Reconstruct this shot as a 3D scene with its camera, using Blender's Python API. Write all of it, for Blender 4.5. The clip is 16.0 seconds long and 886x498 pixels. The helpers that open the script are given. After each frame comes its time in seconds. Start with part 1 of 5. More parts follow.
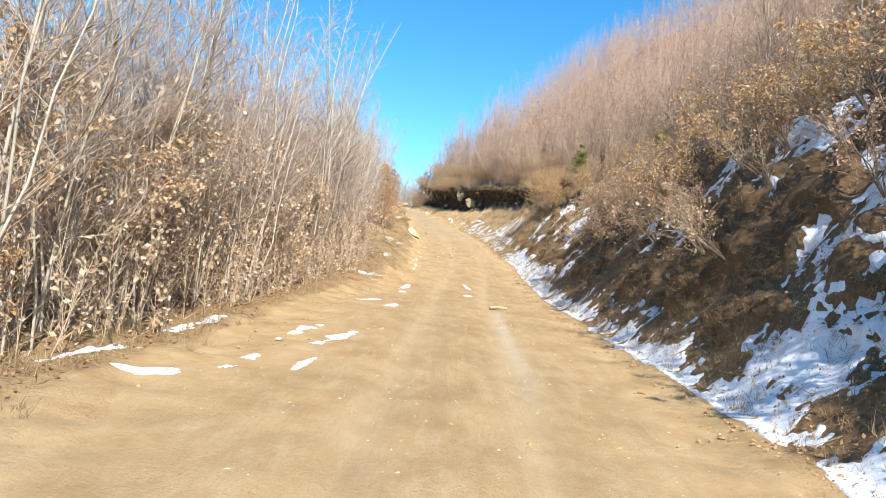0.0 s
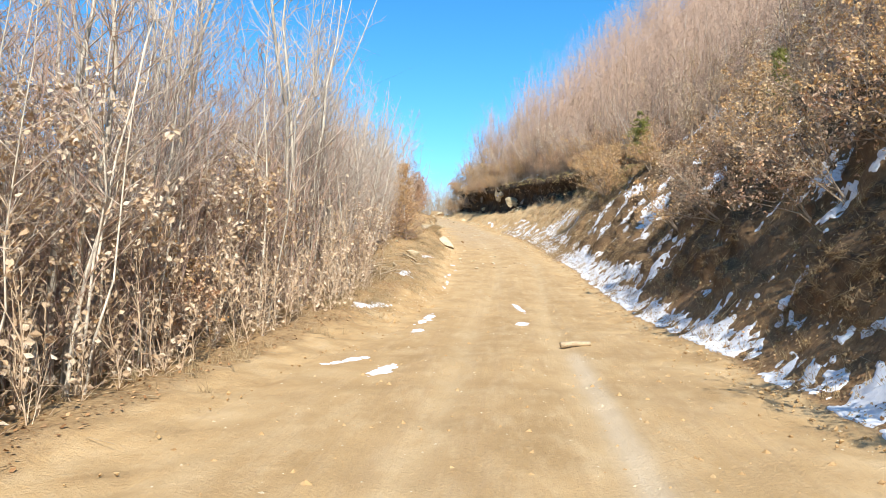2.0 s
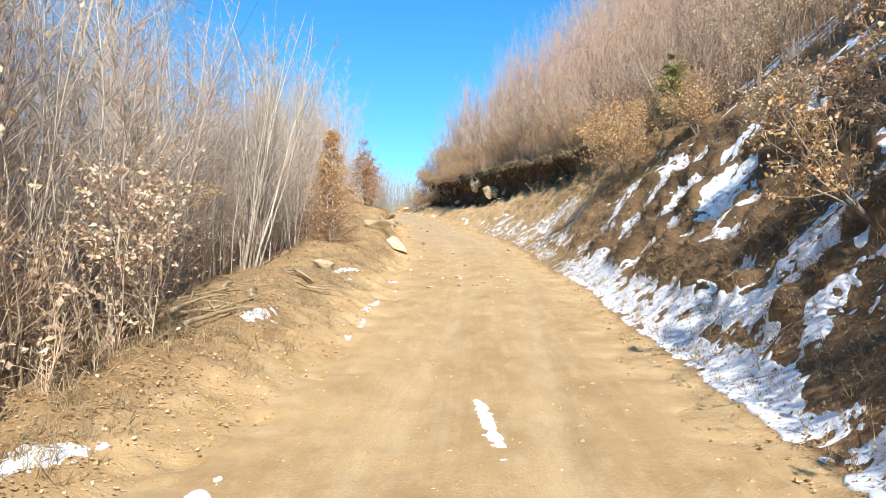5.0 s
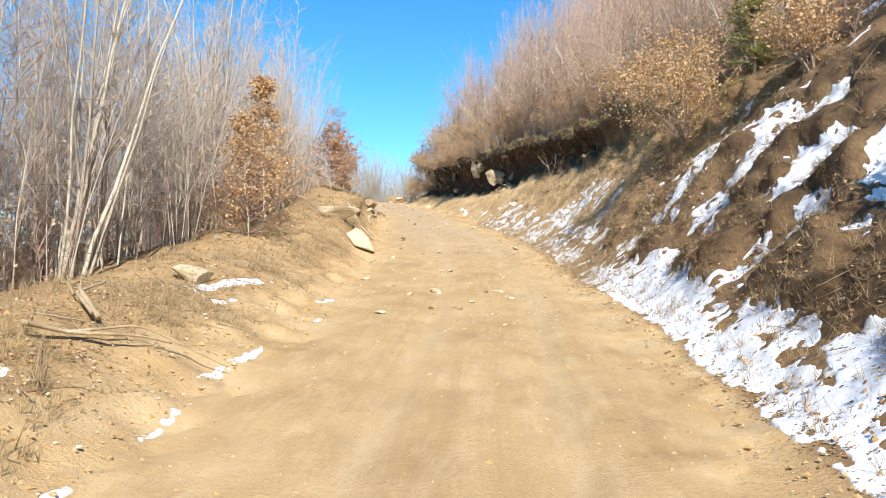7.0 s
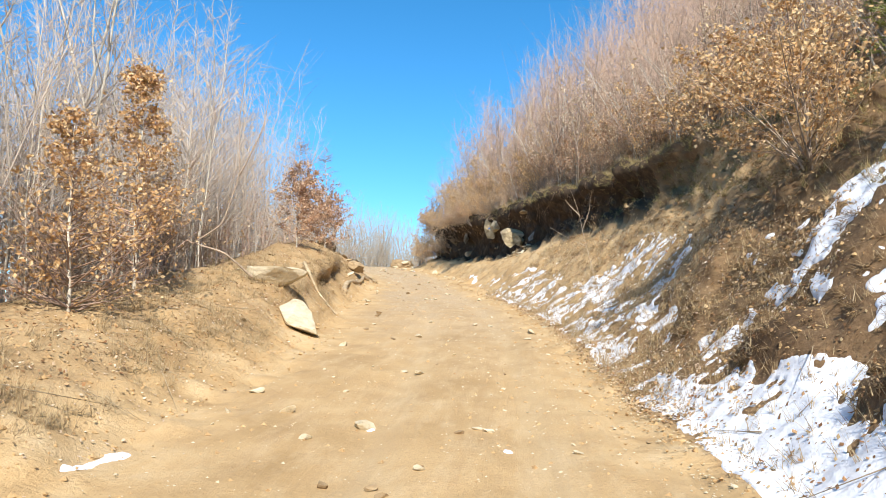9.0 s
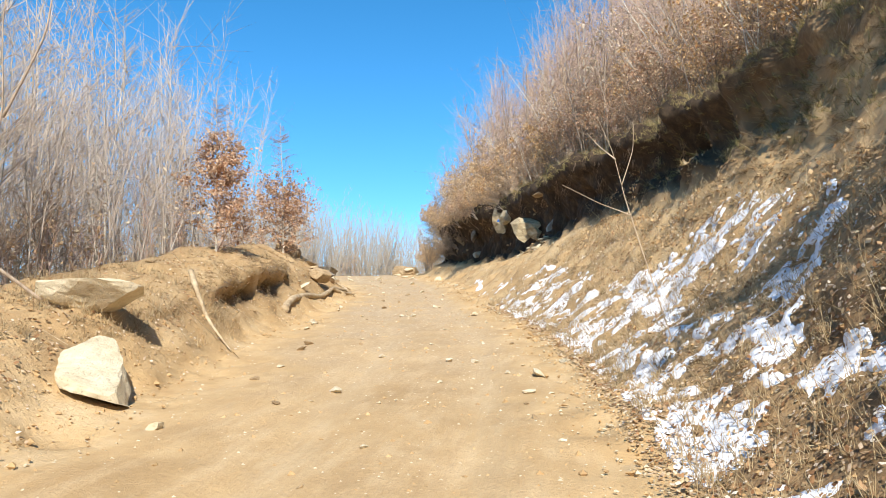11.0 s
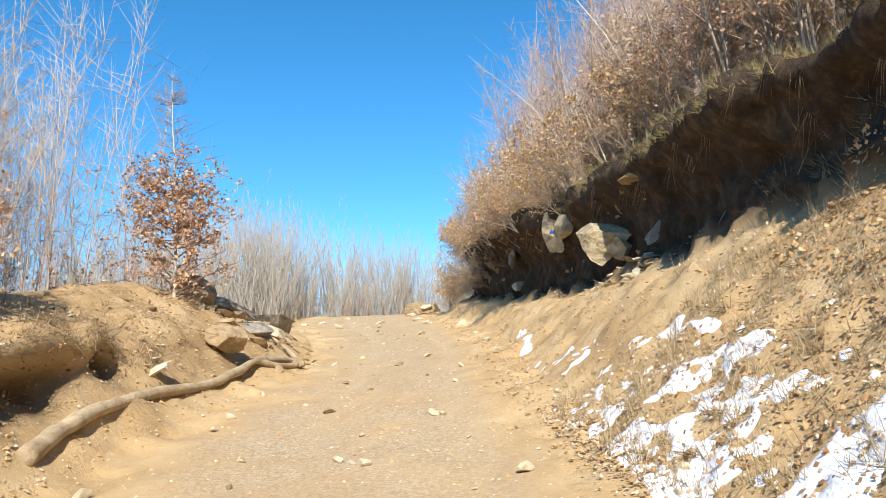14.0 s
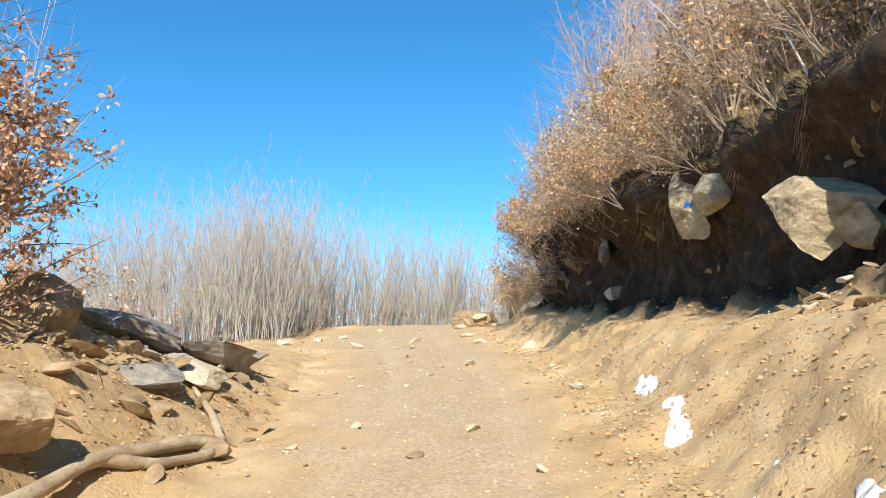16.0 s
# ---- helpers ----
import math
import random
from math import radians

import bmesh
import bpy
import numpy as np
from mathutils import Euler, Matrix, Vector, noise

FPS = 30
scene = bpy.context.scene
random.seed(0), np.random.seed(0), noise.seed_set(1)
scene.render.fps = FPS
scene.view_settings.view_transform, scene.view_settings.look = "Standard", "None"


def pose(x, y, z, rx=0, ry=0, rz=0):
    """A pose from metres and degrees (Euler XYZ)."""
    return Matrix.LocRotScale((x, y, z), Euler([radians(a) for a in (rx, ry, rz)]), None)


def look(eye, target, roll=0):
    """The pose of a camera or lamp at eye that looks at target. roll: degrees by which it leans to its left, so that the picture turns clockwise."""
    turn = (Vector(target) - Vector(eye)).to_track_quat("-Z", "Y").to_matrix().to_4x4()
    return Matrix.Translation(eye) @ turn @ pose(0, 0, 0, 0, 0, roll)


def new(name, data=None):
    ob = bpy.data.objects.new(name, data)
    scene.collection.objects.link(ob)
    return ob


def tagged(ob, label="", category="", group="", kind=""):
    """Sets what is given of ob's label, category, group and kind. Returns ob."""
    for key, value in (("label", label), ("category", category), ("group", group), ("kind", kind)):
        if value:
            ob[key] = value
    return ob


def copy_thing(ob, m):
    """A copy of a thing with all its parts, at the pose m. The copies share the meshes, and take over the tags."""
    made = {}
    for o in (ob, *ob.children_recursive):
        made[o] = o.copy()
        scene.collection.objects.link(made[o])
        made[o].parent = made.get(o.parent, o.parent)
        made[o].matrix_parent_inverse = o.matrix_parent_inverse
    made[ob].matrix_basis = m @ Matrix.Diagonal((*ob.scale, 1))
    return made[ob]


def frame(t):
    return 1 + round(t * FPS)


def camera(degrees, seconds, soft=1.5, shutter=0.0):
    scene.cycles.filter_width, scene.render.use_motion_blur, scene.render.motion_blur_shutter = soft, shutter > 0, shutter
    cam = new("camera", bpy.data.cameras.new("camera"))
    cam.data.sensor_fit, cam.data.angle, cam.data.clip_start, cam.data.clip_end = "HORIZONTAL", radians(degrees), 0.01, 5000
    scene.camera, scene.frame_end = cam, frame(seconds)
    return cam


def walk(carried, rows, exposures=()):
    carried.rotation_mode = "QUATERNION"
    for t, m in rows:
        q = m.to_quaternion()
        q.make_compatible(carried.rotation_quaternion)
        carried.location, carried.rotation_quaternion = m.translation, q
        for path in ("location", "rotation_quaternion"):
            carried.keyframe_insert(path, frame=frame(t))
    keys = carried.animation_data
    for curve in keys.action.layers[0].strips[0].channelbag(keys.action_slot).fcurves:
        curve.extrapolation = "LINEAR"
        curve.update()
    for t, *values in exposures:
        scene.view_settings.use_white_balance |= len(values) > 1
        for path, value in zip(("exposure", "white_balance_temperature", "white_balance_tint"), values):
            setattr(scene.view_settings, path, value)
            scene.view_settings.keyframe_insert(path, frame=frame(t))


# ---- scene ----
cam = camera(60.0, 16.0, soft=0.75)
PATH = [
    (0, (-0.011, -1.217, 2.749), (-0.032, 0.781, 2.821), 6.9),
    (0.5, (0.252, 0.874, 2.863), (0.223, 2.872, 2.949), 3.9),
    (1, (0.288, 3.222, 2.924), (0.249, 5.218, 3.043), 1.7),
    (1.5, (0.296, 5.556, 2.978), (0.227, 7.552, 3.094), 1.7),
    (2, (0.197, 7.722, 3.029), (0.055, 9.715, 3.125), 0.6),
    (2.5, (0.224, 9.696, 3.138), (0.061, 11.687, 3.224), 0.4),
    (3, (0.277, 11.744, 3.272), (0.116, 13.736, 3.359), -0.1),
    (3.5, (0.293, 13.794, 3.401), (0.152, 15.787, 3.492), -0.2),
    (3.7, (0.322, 14.609, 3.446), (0.194, 16.603, 3.539), -0.2),
    (5.8, (0.923, 24.049, 4.03), (0.829, 26.045, 4.125), -0.1),
    (6, (0.95, 24.905, 4.038), (0.858, 26.901, 4.133), -0.2),
    (6.5, (1.001, 26.98, 4.148), (0.895, 28.975, 4.238), 0.1),
    (7, (1.086, 28.958, 4.342), (0.961, 30.952, 4.425), 0.6),
    (7.5, (1.099, 30.899, 4.539), (0.945, 32.888, 4.671), 1.8),
    (8, (1.197, 32.751, 4.711), (1.027, 34.737, 4.868), 2.2),
    (8.2, (1.24, 33.493, 4.773), (1.066, 35.476, 4.962), 2.3),
    (10.3, (2.079, 40.772, 5.291), (1.831, 42.736, 5.572), 0.1),
    (10.5, (2.1, 41.542, 5.366), (1.852, 43.509, 5.636), -0.3),
    (11, (2.03, 43.503, 5.602), (1.755, 45.464, 5.879), -0.6),
    (11.5, (1.902, 45.242, 5.849), (1.628, 47.196, 6.176), -1.0),
    (12, (1.743, 47.086, 6.13), (1.469, 49.04, 6.455), -2.0),
    (12.5, (1.517, 48.914, 6.429), (1.24, 50.865, 6.769), -1.9),
    (13, (1.353, 50.663, 6.67), (1.063, 52.613, 7.007), -1.2),
    (13.5, (1.187, 52.365, 6.944), (0.865, 54.31, 7.278), -1.0),
    (14, (0.943, 54.097, 7.18), (0.575, 56.031, 7.529), -1.8),
    (14.5, (0.593, 55.885, 7.398), (0.169, 57.804, 7.773), -2.0),
    (15, (0.235, 57.57, 7.681), (-0.24, 59.475, 8.063), -1.9),
    (15.5, (-0.126, 59.256, 7.941), (-0.626, 61.154, 8.326), -1.1),
    (15.9, (-0.337, 60.582, 8.163), (-0.849, 62.483, 8.514), -1.5),
    (16, (-0.399, 60.954, 8.185), (-0.913, 62.854, 8.538), -0.8),
]
walk(cam, [(t, look(eye, target, roll)) for t, eye, target, roll in PATH])

# ---- light ----
SUN_ELEV, SUN_X, SUN_Y = 38.0, 0.22, -0.97
world = bpy.data.worlds.new("sky")
scene.world = world
world.use_nodes = True
wt = world.node_tree
wt.nodes.clear()
sky = wt.nodes.new("ShaderNodeTexSky")
sky.sky_type = "NISHITA"
sky.sun_disc = False
sky.sun_elevation = radians(SUN_ELEV)
sky.sun_rotation = math.atan2(SUN_X, SUN_Y)
sky.altitude = 2600.0
sky.air_density, sky.dust_density, sky.ozone_density = 1.0, 0.1, 3.0
bg = wt.nodes.new("ShaderNodeBackground")
bg.inputs["Strength"].default_value = 0.165
wo = wt.nodes.new("ShaderNodeOutputWorld")
hue = wt.nodes.new("ShaderNodeHueSaturation")
hue.inputs["Saturation"].default_value, hue.inputs["Hue"].default_value = 1.28, 0.49
wt.links.new(sky.outputs[0], hue.inputs["Color"])
wt.links.new(hue.outputs[0], bg.inputs["Color"])
wt.links.new(bg.outputs[0], wo.inputs["Surface"])
sun_data = bpy.data.lights.new("sun", "SUN")
sun_data.energy, sun_data.angle, sun_data.color = 5.0, radians(0.53), (1.0, 0.93, 0.82)
sun = new("sun", sun_data)
flat = math.cos(radians(SUN_ELEV)) / math.hypot(SUN_X, SUN_Y)
sun.matrix_basis = look((0, 0, 60), (-SUN_X * flat, -SUN_Y * flat, 60 - math.sin(radians(SUN_ELEV))))
scene.view_settings.exposure = 0.58


# ---- materials ----
def material(name, rough=0.9):
    m = bpy.data.materials.new(name)
    m.use_nodes = True
    nt = m.node_tree
    b = nt.nodes["Principled BSDF"]
    b.inputs["Roughness"].default_value = rough
    b.inputs["Specular IOR Level"].default_value = 0.25
    return m, nt, b


def node(nt, kind, **values):
    n = nt.nodes.new(kind)
    for key, value in values.items():
        n.inputs[key.replace("_", " ")].default_value = value
    return n


def tex(nt, scale, detail=4.0, rough=0.6, stretch=(1, 1, 1), distortion=0.0):
    """Noise in metres of the world (object space of things that stand at the origin)."""
    co = nt.nodes.new("ShaderNodeNewGeometry")
    mp = node(nt, "ShaderNodeMapping", Scale=stretch)
    nt.links.new(co.outputs["Position"], mp.inputs["Vector"])
    n = node(nt, "ShaderNodeTexNoise", Scale=scale, Detail=detail, Roughness=rough, Distortion=distortion)
    nt.links.new(mp.outputs[0], n.inputs["Vector"])
    return n.outputs["Fac"]


def ramp(nt, fac, stops):
    r = nt.nodes.new("ShaderNodeValToRGB")
    while len(r.color_ramp.elements) < len(stops):
        r.color_ramp.elements.new(0.5)
    for e, (at, c) in zip(r.color_ramp.elements, stops):
        e.position, e.color = at, (*c, 1)
    nt.links.new(fac, r.inputs["Fac"])
    return r.outputs["Color"]


def mix(nt, fac, a, b, blend="MIX"):
    n = nt.nodes.new("ShaderNodeMix")
    n.data_type, n.blend_type = "RGBA", blend
    for sock, value in ((n.inputs[0], fac), (n.inputs[6], a), (n.inputs[7], b)):
        if isinstance(value, (int, float)):
            sock.default_value = value
        elif isinstance(value, tuple):
            sock.default_value = (*value, 1)
        else:
            nt.links.new(value, sock)
    return n.outputs[2]


def bump(nt, b, heights, distance=0.02):
    """Stacks (height, strength) pairs of fine relief."""
    last = None
    for h, s in heights:
        n = node(nt, "ShaderNodeBump", Strength=s, Distance=distance)
        nt.links.new(h, n.inputs["Height"])
        if last:
            nt.links.new(last, n.inputs["Normal"])
        last = n.outputs["Normal"]
    nt.links.new(last, b.inputs["Normal"])


def attr(nt, name):
    a = nt.nodes.new("ShaderNodeAttribute")
    a.attribute_name = name
    return a.outputs["Fac"]


SOIL = [(0.28, (0.39, 0.255, 0.12)), (0.5, (0.515, 0.36, 0.185)), (0.72, (0.61, 0.46, 0.27))]


def mat_road():
    m, nt, b = material("packed_dirt", 0.95)
    big = ramp(nt, tex(nt, 0.7, 5), [(0.3, (0.38, 0.25, 0.115)), (0.7, (0.56, 0.39, 0.20))])
    streak = tex(nt, 2.6, 6, 0.65, (1.5, 0.45, 1))
    c = mix(nt, ramp(nt, streak, [(0.45, (0, 0, 0)), (0.7, (0.7, 0.7, 0.7))]), big, (0.60, 0.45, 0.265))
    grit = tex(nt, 38, 4, 0.7)
    c = mix(nt, ramp(nt, grit, [(0.5, (0, 0, 0)), (0.74, (0.5, 0.5, 0.5))]), c, (0.29, 0.19, 0.10))
    speck = tex(nt, 130, 3, 0.8)
    c = mix(nt, ramp(nt, speck, [(0.55, (0, 0, 0)), (0.72, (0.35, 0.35, 0.35))]), c, (0.22, 0.145, 0.08))
    track = tex(nt, 1.0, 6, 0.7, (4.2, 0.10, 0.3))
    c = mix(nt, ramp(nt, track, [(0.5, (0, 0, 0)), (0.64, (0.35, 0.35, 0.35))]), c, (0.38, 0.255, 0.135))
    dim = node(nt, "ShaderNodeMath")
    dim.operation = "MULTIPLY"
    dim.inputs[1].default_value = 0.38
    nt.links.new(attr(nt, "wheel"), dim.inputs[0])
    c = mix(nt, dim.outputs[0], c, (0.62, 0.48, 0.29))
    pebble = ramp(nt, tex(nt, 24, 5, 0.75), [(0.35, (0.30, 0.215, 0.13)), (0.55, (0.50, 0.385, 0.25)), (0.7, (0.64, 0.53, 0.38))])
    c = mix(nt, attr(nt, "stony"), c, pebble)
    c = mix(nt, attr(nt, "packed"), c, (0.62, 0.51, 0.36))
    c = mix(nt, attr(nt, "verge"), c, ramp(nt, tex(nt, 1.1, 6, 0.65), SOIL))
    nt.links.new(c, b.inputs["Base Color"])
    bump(nt, b, [(track, 0.4), (streak, 0.4), (tex(nt, 9, 6, 0.7), 0.4), (grit, 0.45)], 0.04)
    return m


def mat_ground():
    m, nt, b = material("soil_and_litter", 0.97)
    fine = tex(nt, 26, 5, 0.7)
    soil = ramp(nt, tex(nt, 1.1, 6, 0.65), SOIL)
    straw = ramp(nt, tex(nt, 14, 5, 0.75, (1, 1, 0.4)), [(0.35, (0.14, 0.088, 0.045)), (0.55, (0.34, 0.23, 0.115)), (0.75, (0.54, 0.41, 0.23))])
    litter = ramp(nt, tex(nt, 9, 6, 0.8), [(0.32, (0.095, 0.058, 0.032)), (0.52, (0.25, 0.15, 0.075)), (0.72, (0.43, 0.28, 0.15))])
    # dark brown earth, deepened so its colour carries the shade under the overhang
    shaded_earth = ramp(nt, tex(nt, 5.0, 7, 0.75, (1, 1, 0.45)), [(0.3, (0.018, 0.013, 0.009)), (0.52, (0.058, 0.039, 0.025)), (0.75, (0.16, 0.11, 0.065))])
    c = mix(nt, attr(nt, "straw"), litter, straw)
    patch = node(nt, "ShaderNodeMath")
    patch.operation, patch.use_clamp = "MULTIPLY_ADD", True
    patch.inputs[1].default_value = 1.5
    nt.links.new(attr(nt, "bare"), patch.inputs[0])
    lift = node(nt, "ShaderNodeMath")
    lift.operation = "MULTIPLY_ADD"
    lift.inputs[1].default_value, lift.inputs[2].default_value = 1.6, -1.05
    nt.links.new(tex(nt, 2.4, 6, 0.7), lift.inputs[0])
    nt.links.new(lift.outputs[0], patch.inputs[2])
    c = mix(nt, patch.outputs[0], c, soil)
    c = mix(nt, attr(nt, "cut"), c, shaded_earth)
    crumb = tex(nt, 70, 4, 0.8)
    c = mix(nt, ramp(nt, crumb, [(0.55, (0, 0, 0)), (0.68, (0.4, 0.4, 0.4))]), c, (0.24, 0.15, 0.07))
    c = mix(nt, ramp(nt, fine, [(0.56, (0, 0, 0)), (0.8, (0.35, 0.35, 0.35))]), c, (0.24, 0.15, 0.07))
    nt.links.new(c, b.inputs["Base Color"])
    bump(nt, b, [(tex(nt, 5, 6, 0.7), 0.6), (fine, 0.6)], 0.04)
    return m


def mat_snow():
    m, nt, b = material("old_snow", 0.6)
    c = ramp(nt, tex(nt, 5, 5, 0.7), [(0.3, (0.68, 0.70, 0.74)), (0.6, (0.82, 0.84, 0.87))])
    dirt = ramp(nt, tex(nt, 16, 6, 0.75), [(0.62, (0, 0, 0)), (0.75, (0.7, 0.7, 0.7))])
    c = mix(nt, dirt, c, (0.36, 0.27, 0.17))
    nt.links.new(c, b.inputs["Base Color"])
    b.inputs["Subsurface Weight"].default_value = 0.0
    bump(nt, b, [(tex(nt, 12, 5, 0.65), 0.5), (tex(nt, 60, 2), 0.25)], 0.03)
    return m


def mat_bark(name, dark, light, scale=14):
    m, nt, b = material(name, 0.85)
    info = nt.nodes.new("ShaderNodeObjectInfo")
    c = ramp(nt, tex(nt, scale, 5, 0.7, (1, 1, 0.35)), [(0.3, dark), (0.65, light)])
    shade = node(nt, "ShaderNodeHueSaturation", Saturation=0.9)
    v = node(nt, "ShaderNodeMapRange")
    v.inputs[3].default_value, v.inputs[4].default_value = 0.72, 1.2
    nt.links.new(info.outputs["Random"], v.inputs[0])
    nt.links.new(v.outputs[0], shade.inputs["Value"])
    nt.links.new(c, shade.inputs["Color"])
    nt.links.new(shade.outputs[0], b.inputs["Base Color"])
    bump(nt, b, [(tex(nt, 60, 3, 0.6, (1, 1, 0.3)), 0.4)], 0.01)
    return m


def mat_leaf(name, stops, through_light=0.25):
    m, nt, b = material(name, 0.7)
    g = nt.nodes.new("ShaderNodeNewGeometry")
    c = ramp(nt, g.outputs["Random Per Island"], stops)
    c = mix(nt, ramp(nt, tex(nt, 90, 3), [(0.4, (0, 0, 0)), (0.8, (0.5, 0.5, 0.5))]), c, (0.16, 0.085, 0.04))
    nt.links.new(c, b.inputs["Base Color"])
    tr = nt.nodes.new("ShaderNodeBsdfTranslucent")
    nt.links.new(c, tr.inputs["Color"])
    mx = node(nt, "ShaderNodeMixShader", Fac=through_light)
    nt.links.new(b.outputs[0], mx.inputs[1])
    nt.links.new(tr.outputs[0], mx.inputs[2])
    nt.links.new(mx.outputs[0], nt.nodes["Material Output"].inputs["Surface"])
    return m


def mat_rock(name, stops, stain=(0.30, 0.22, 0.12), amount=0.5):
    m, nt, b = material(name, 0.88)
    n = tex(nt, 3.5, 7, 0.65, (1, 1, 1.8), 0.4)
    c = ramp(nt, n, stops)
    c = mix(nt, ramp(nt, tex(nt, 1.6, 6, 0.7), [(0.48, (0, 0, 0)), (0.68, (amount,) * 3)]), c, stain)
    crack = tex(nt, 22, 6, 0.75)
    c = mix(nt, ramp(nt, crack, [(0.3, (0.6,) * 3), (0.45, (0, 0, 0))]), c, (0.11, 0.085, 0.055))
    nt.links.new(c, b.inputs["Base Color"])
    bump(nt, b, [(n, 0.6), (crack, 0.55)], 0.05)
    return m


ROAD, GROUND, SNOW = mat_road(), mat_ground(), mat_snow()
BARK_PALE = mat_bark("pale_grey_bark", (0.33, 0.29, 0.225), (0.66, 0.60, 0.49))
BARK_BROWN = mat_bark("brown_bark", (0.20, 0.145, 0.10), (0.44, 0.34, 0.245))
TWIGS = mat_bark("twig_bark", (0.27, 0.175, 0.125), (0.47, 0.325, 0.24), 6)
TWIGS_ROSE = mat_bark("rosy_twig_bark", (0.29, 0.185, 0.135), (0.52, 0.36, 0.27), 6)
TWIGS_PINK = mat_bark("pinkish_twig_bark", (0.32, 0.21, 0.15), (0.54, 0.385, 0.28), 6)
TWIGS_GREY = mat_bark("grey_twig_bark", (0.38, 0.305, 0.24), (0.62, 0.52, 0.42), 6)
TWIGS_PALE = mat_bark("pale_twig_bark", (0.42, 0.36, 0.28), (0.65, 0.575, 0.465), 6)
LEAF_TAN = mat_leaf("dry_tan_leaf", [(0.0, (0.46, 0.30, 0.16)), (0.5, (0.68, 0.51, 0.32)), (1.0, (0.82, 0.70, 0.52))])
LEAF_PALE = mat_leaf("bleached_leaf", [(0.0, (0.57, 0.41, 0.26)), (0.5, (0.77, 0.62, 0.45)), (1.0, (0.87, 0.77, 0.63))])
LEAF_RUST = mat_leaf("dry_rust_leaf", [(0.0, (0.38, 0.19, 0.10)), (0.5, (0.62, 0.40, 0.245)), (1.0, (0.79, 0.61, 0.44))])
TWIGS_DARK = mat_bark("dark_twig_bark", (0.24, 0.155, 0.095), (0.46, 0.325, 0.21), 6)
TWIGS_TAN = mat_bark("tan_twig_bark", (0.42, 0.29, 0.18), (0.68, 0.52, 0.35), 6)
NEEDLES = mat_leaf("fir_needles", [(0.0, (0.22, 0.25, 0.06)), (0.6, (0.40, 0.43, 0.12)), (1.0, (0.58, 0.56, 0.22))], 0.5)
LEAF_GOLD = mat_leaf("dry_golden_leaf", [(0.0, (0.46, 0.25, 0.10)), (0.5, (0.70, 0.46, 0.22)), (1.0, (0.84, 0.64, 0.38))])
TUSSOCK = mat_leaf("brown_grass", [(0.0, (0.13, 0.08, 0.04)), (0.5, (0.28, 0.185, 0.095)), (1.0, (0.45, 0.33, 0.185))], 0.15)
TURF = mat_leaf("mossy_turf", [(0.0, (0.13, 0.10, 0.035)), (0.5, (0.28, 0.23, 0.085)), (1.0, (0.47, 0.36, 0.17))], 0.15)
STRAW = mat_leaf("dry_grass", [(0.0, (0.22, 0.15, 0.075)), (0.5, (0.42, 0.31, 0.165)), (1.0, (0.60, 0.48, 0.29))], 0.2)
FALLEN = mat_leaf("fallen_leaf", [(0.0, (0.16, 0.075, 0.03)), (0.5, (0.35, 0.19, 0.085)), (1.0, (0.54, 0.36, 0.19))], 0.0)
LIMESTONE = mat_rock("pale_limestone", [(0.3, (0.50, 0.42, 0.28)), (0.6, (0.68, 0.60, 0.44)), (0.8, (0.76, 0.70, 0.56))], (0.45, 0.33, 0.17), 0.55)
CLIFFROCK = mat_rock("ochre_rock", [(0.3, (0.22, 0.165, 0.10)), (0.5, (0.46, 0.375, 0.235)), (0.7, (0.68, 0.59, 0.42))], (0.28, 0.185, 0.08), 0.75)
EARTHROCK = mat_rock("earthy_brown_rock", [(0.3, (0.22, 0.15, 0.08)), (0.55, (0.40, 0.29, 0.165)), (0.8, (0.58, 0.46, 0.30))], (0.26, 0.17, 0.08), 0.7)
GREYROCK = mat_rock("grey_shale", [(0.3, (0.16, 0.15, 0.13)), (0.55, (0.34, 0.31, 0.26)), (0.8, (0.56, 0.53, 0.46))], (0.28, 0.2, 0.12), 0.5)
DEADWOOD = mat_rock("weathered_wood", [(0.3, (0.34, 0.25, 0.15)), (0.6, (0.56, 0.45, 0.30)), (0.8, (0.68, 0.57, 0.41))], (0.26, 0.17, 0.09), 0.45)


# ---- geometry helpers ----
def lattice(ix, iy, iz, seed):
    with np.errstate(over="ignore"):
        h = (ix.astype(np.uint32) * np.uint32(374761393) + iy.astype(np.uint32) * np.uint32(668265263)
             + iz.astype(np.uint32) * np.uint32(2246822519) + np.uint32(seed * 3266489917 & 0xFFFFFFFF))
        h = (h ^ (h >> np.uint32(13))) * np.uint32(1274126177)
        h = (h ^ (h >> np.uint32(16))) * np.uint32(2246822519)
    return ((h ^ (h >> np.uint32(15))) & np.uint32(0xFFFFFF)).astype(float) / 0xFFFFFF * 2 - 1


def bumps(p, scale, seed=0, octaves=3):
    """Smooth noise in -1..1 at the points p (n, 3); scale: the size of its largest lumps in metres."""
    total, amp, norm = np.zeros(len(p)), 1.0, 0.0
    for o in range(octaves):
        q = p * (2 ** o / scale) + 57.3 * o + 1000
        i = np.floor(q).astype(np.int64)
        f = q - i
        f = f * f * (3 - 2 * f)
        v = 0
        for dx in (0, 1):
            for dy in (0, 1):
                for dz in (0, 1):
                    w = (f[:, 0] if dx else 1 - f[:, 0]) * (f[:, 1] if dy else 1 - f[:, 1]) * (f[:, 2] if dz else 1 - f[:, 2])
                    v = v + w * lattice(i[:, 0] + dx, i[:, 1] + dy, i[:, 2] + dz, seed + o)
        total, norm, amp = total + amp * v, norm + amp, amp * 0.5
    return total / norm


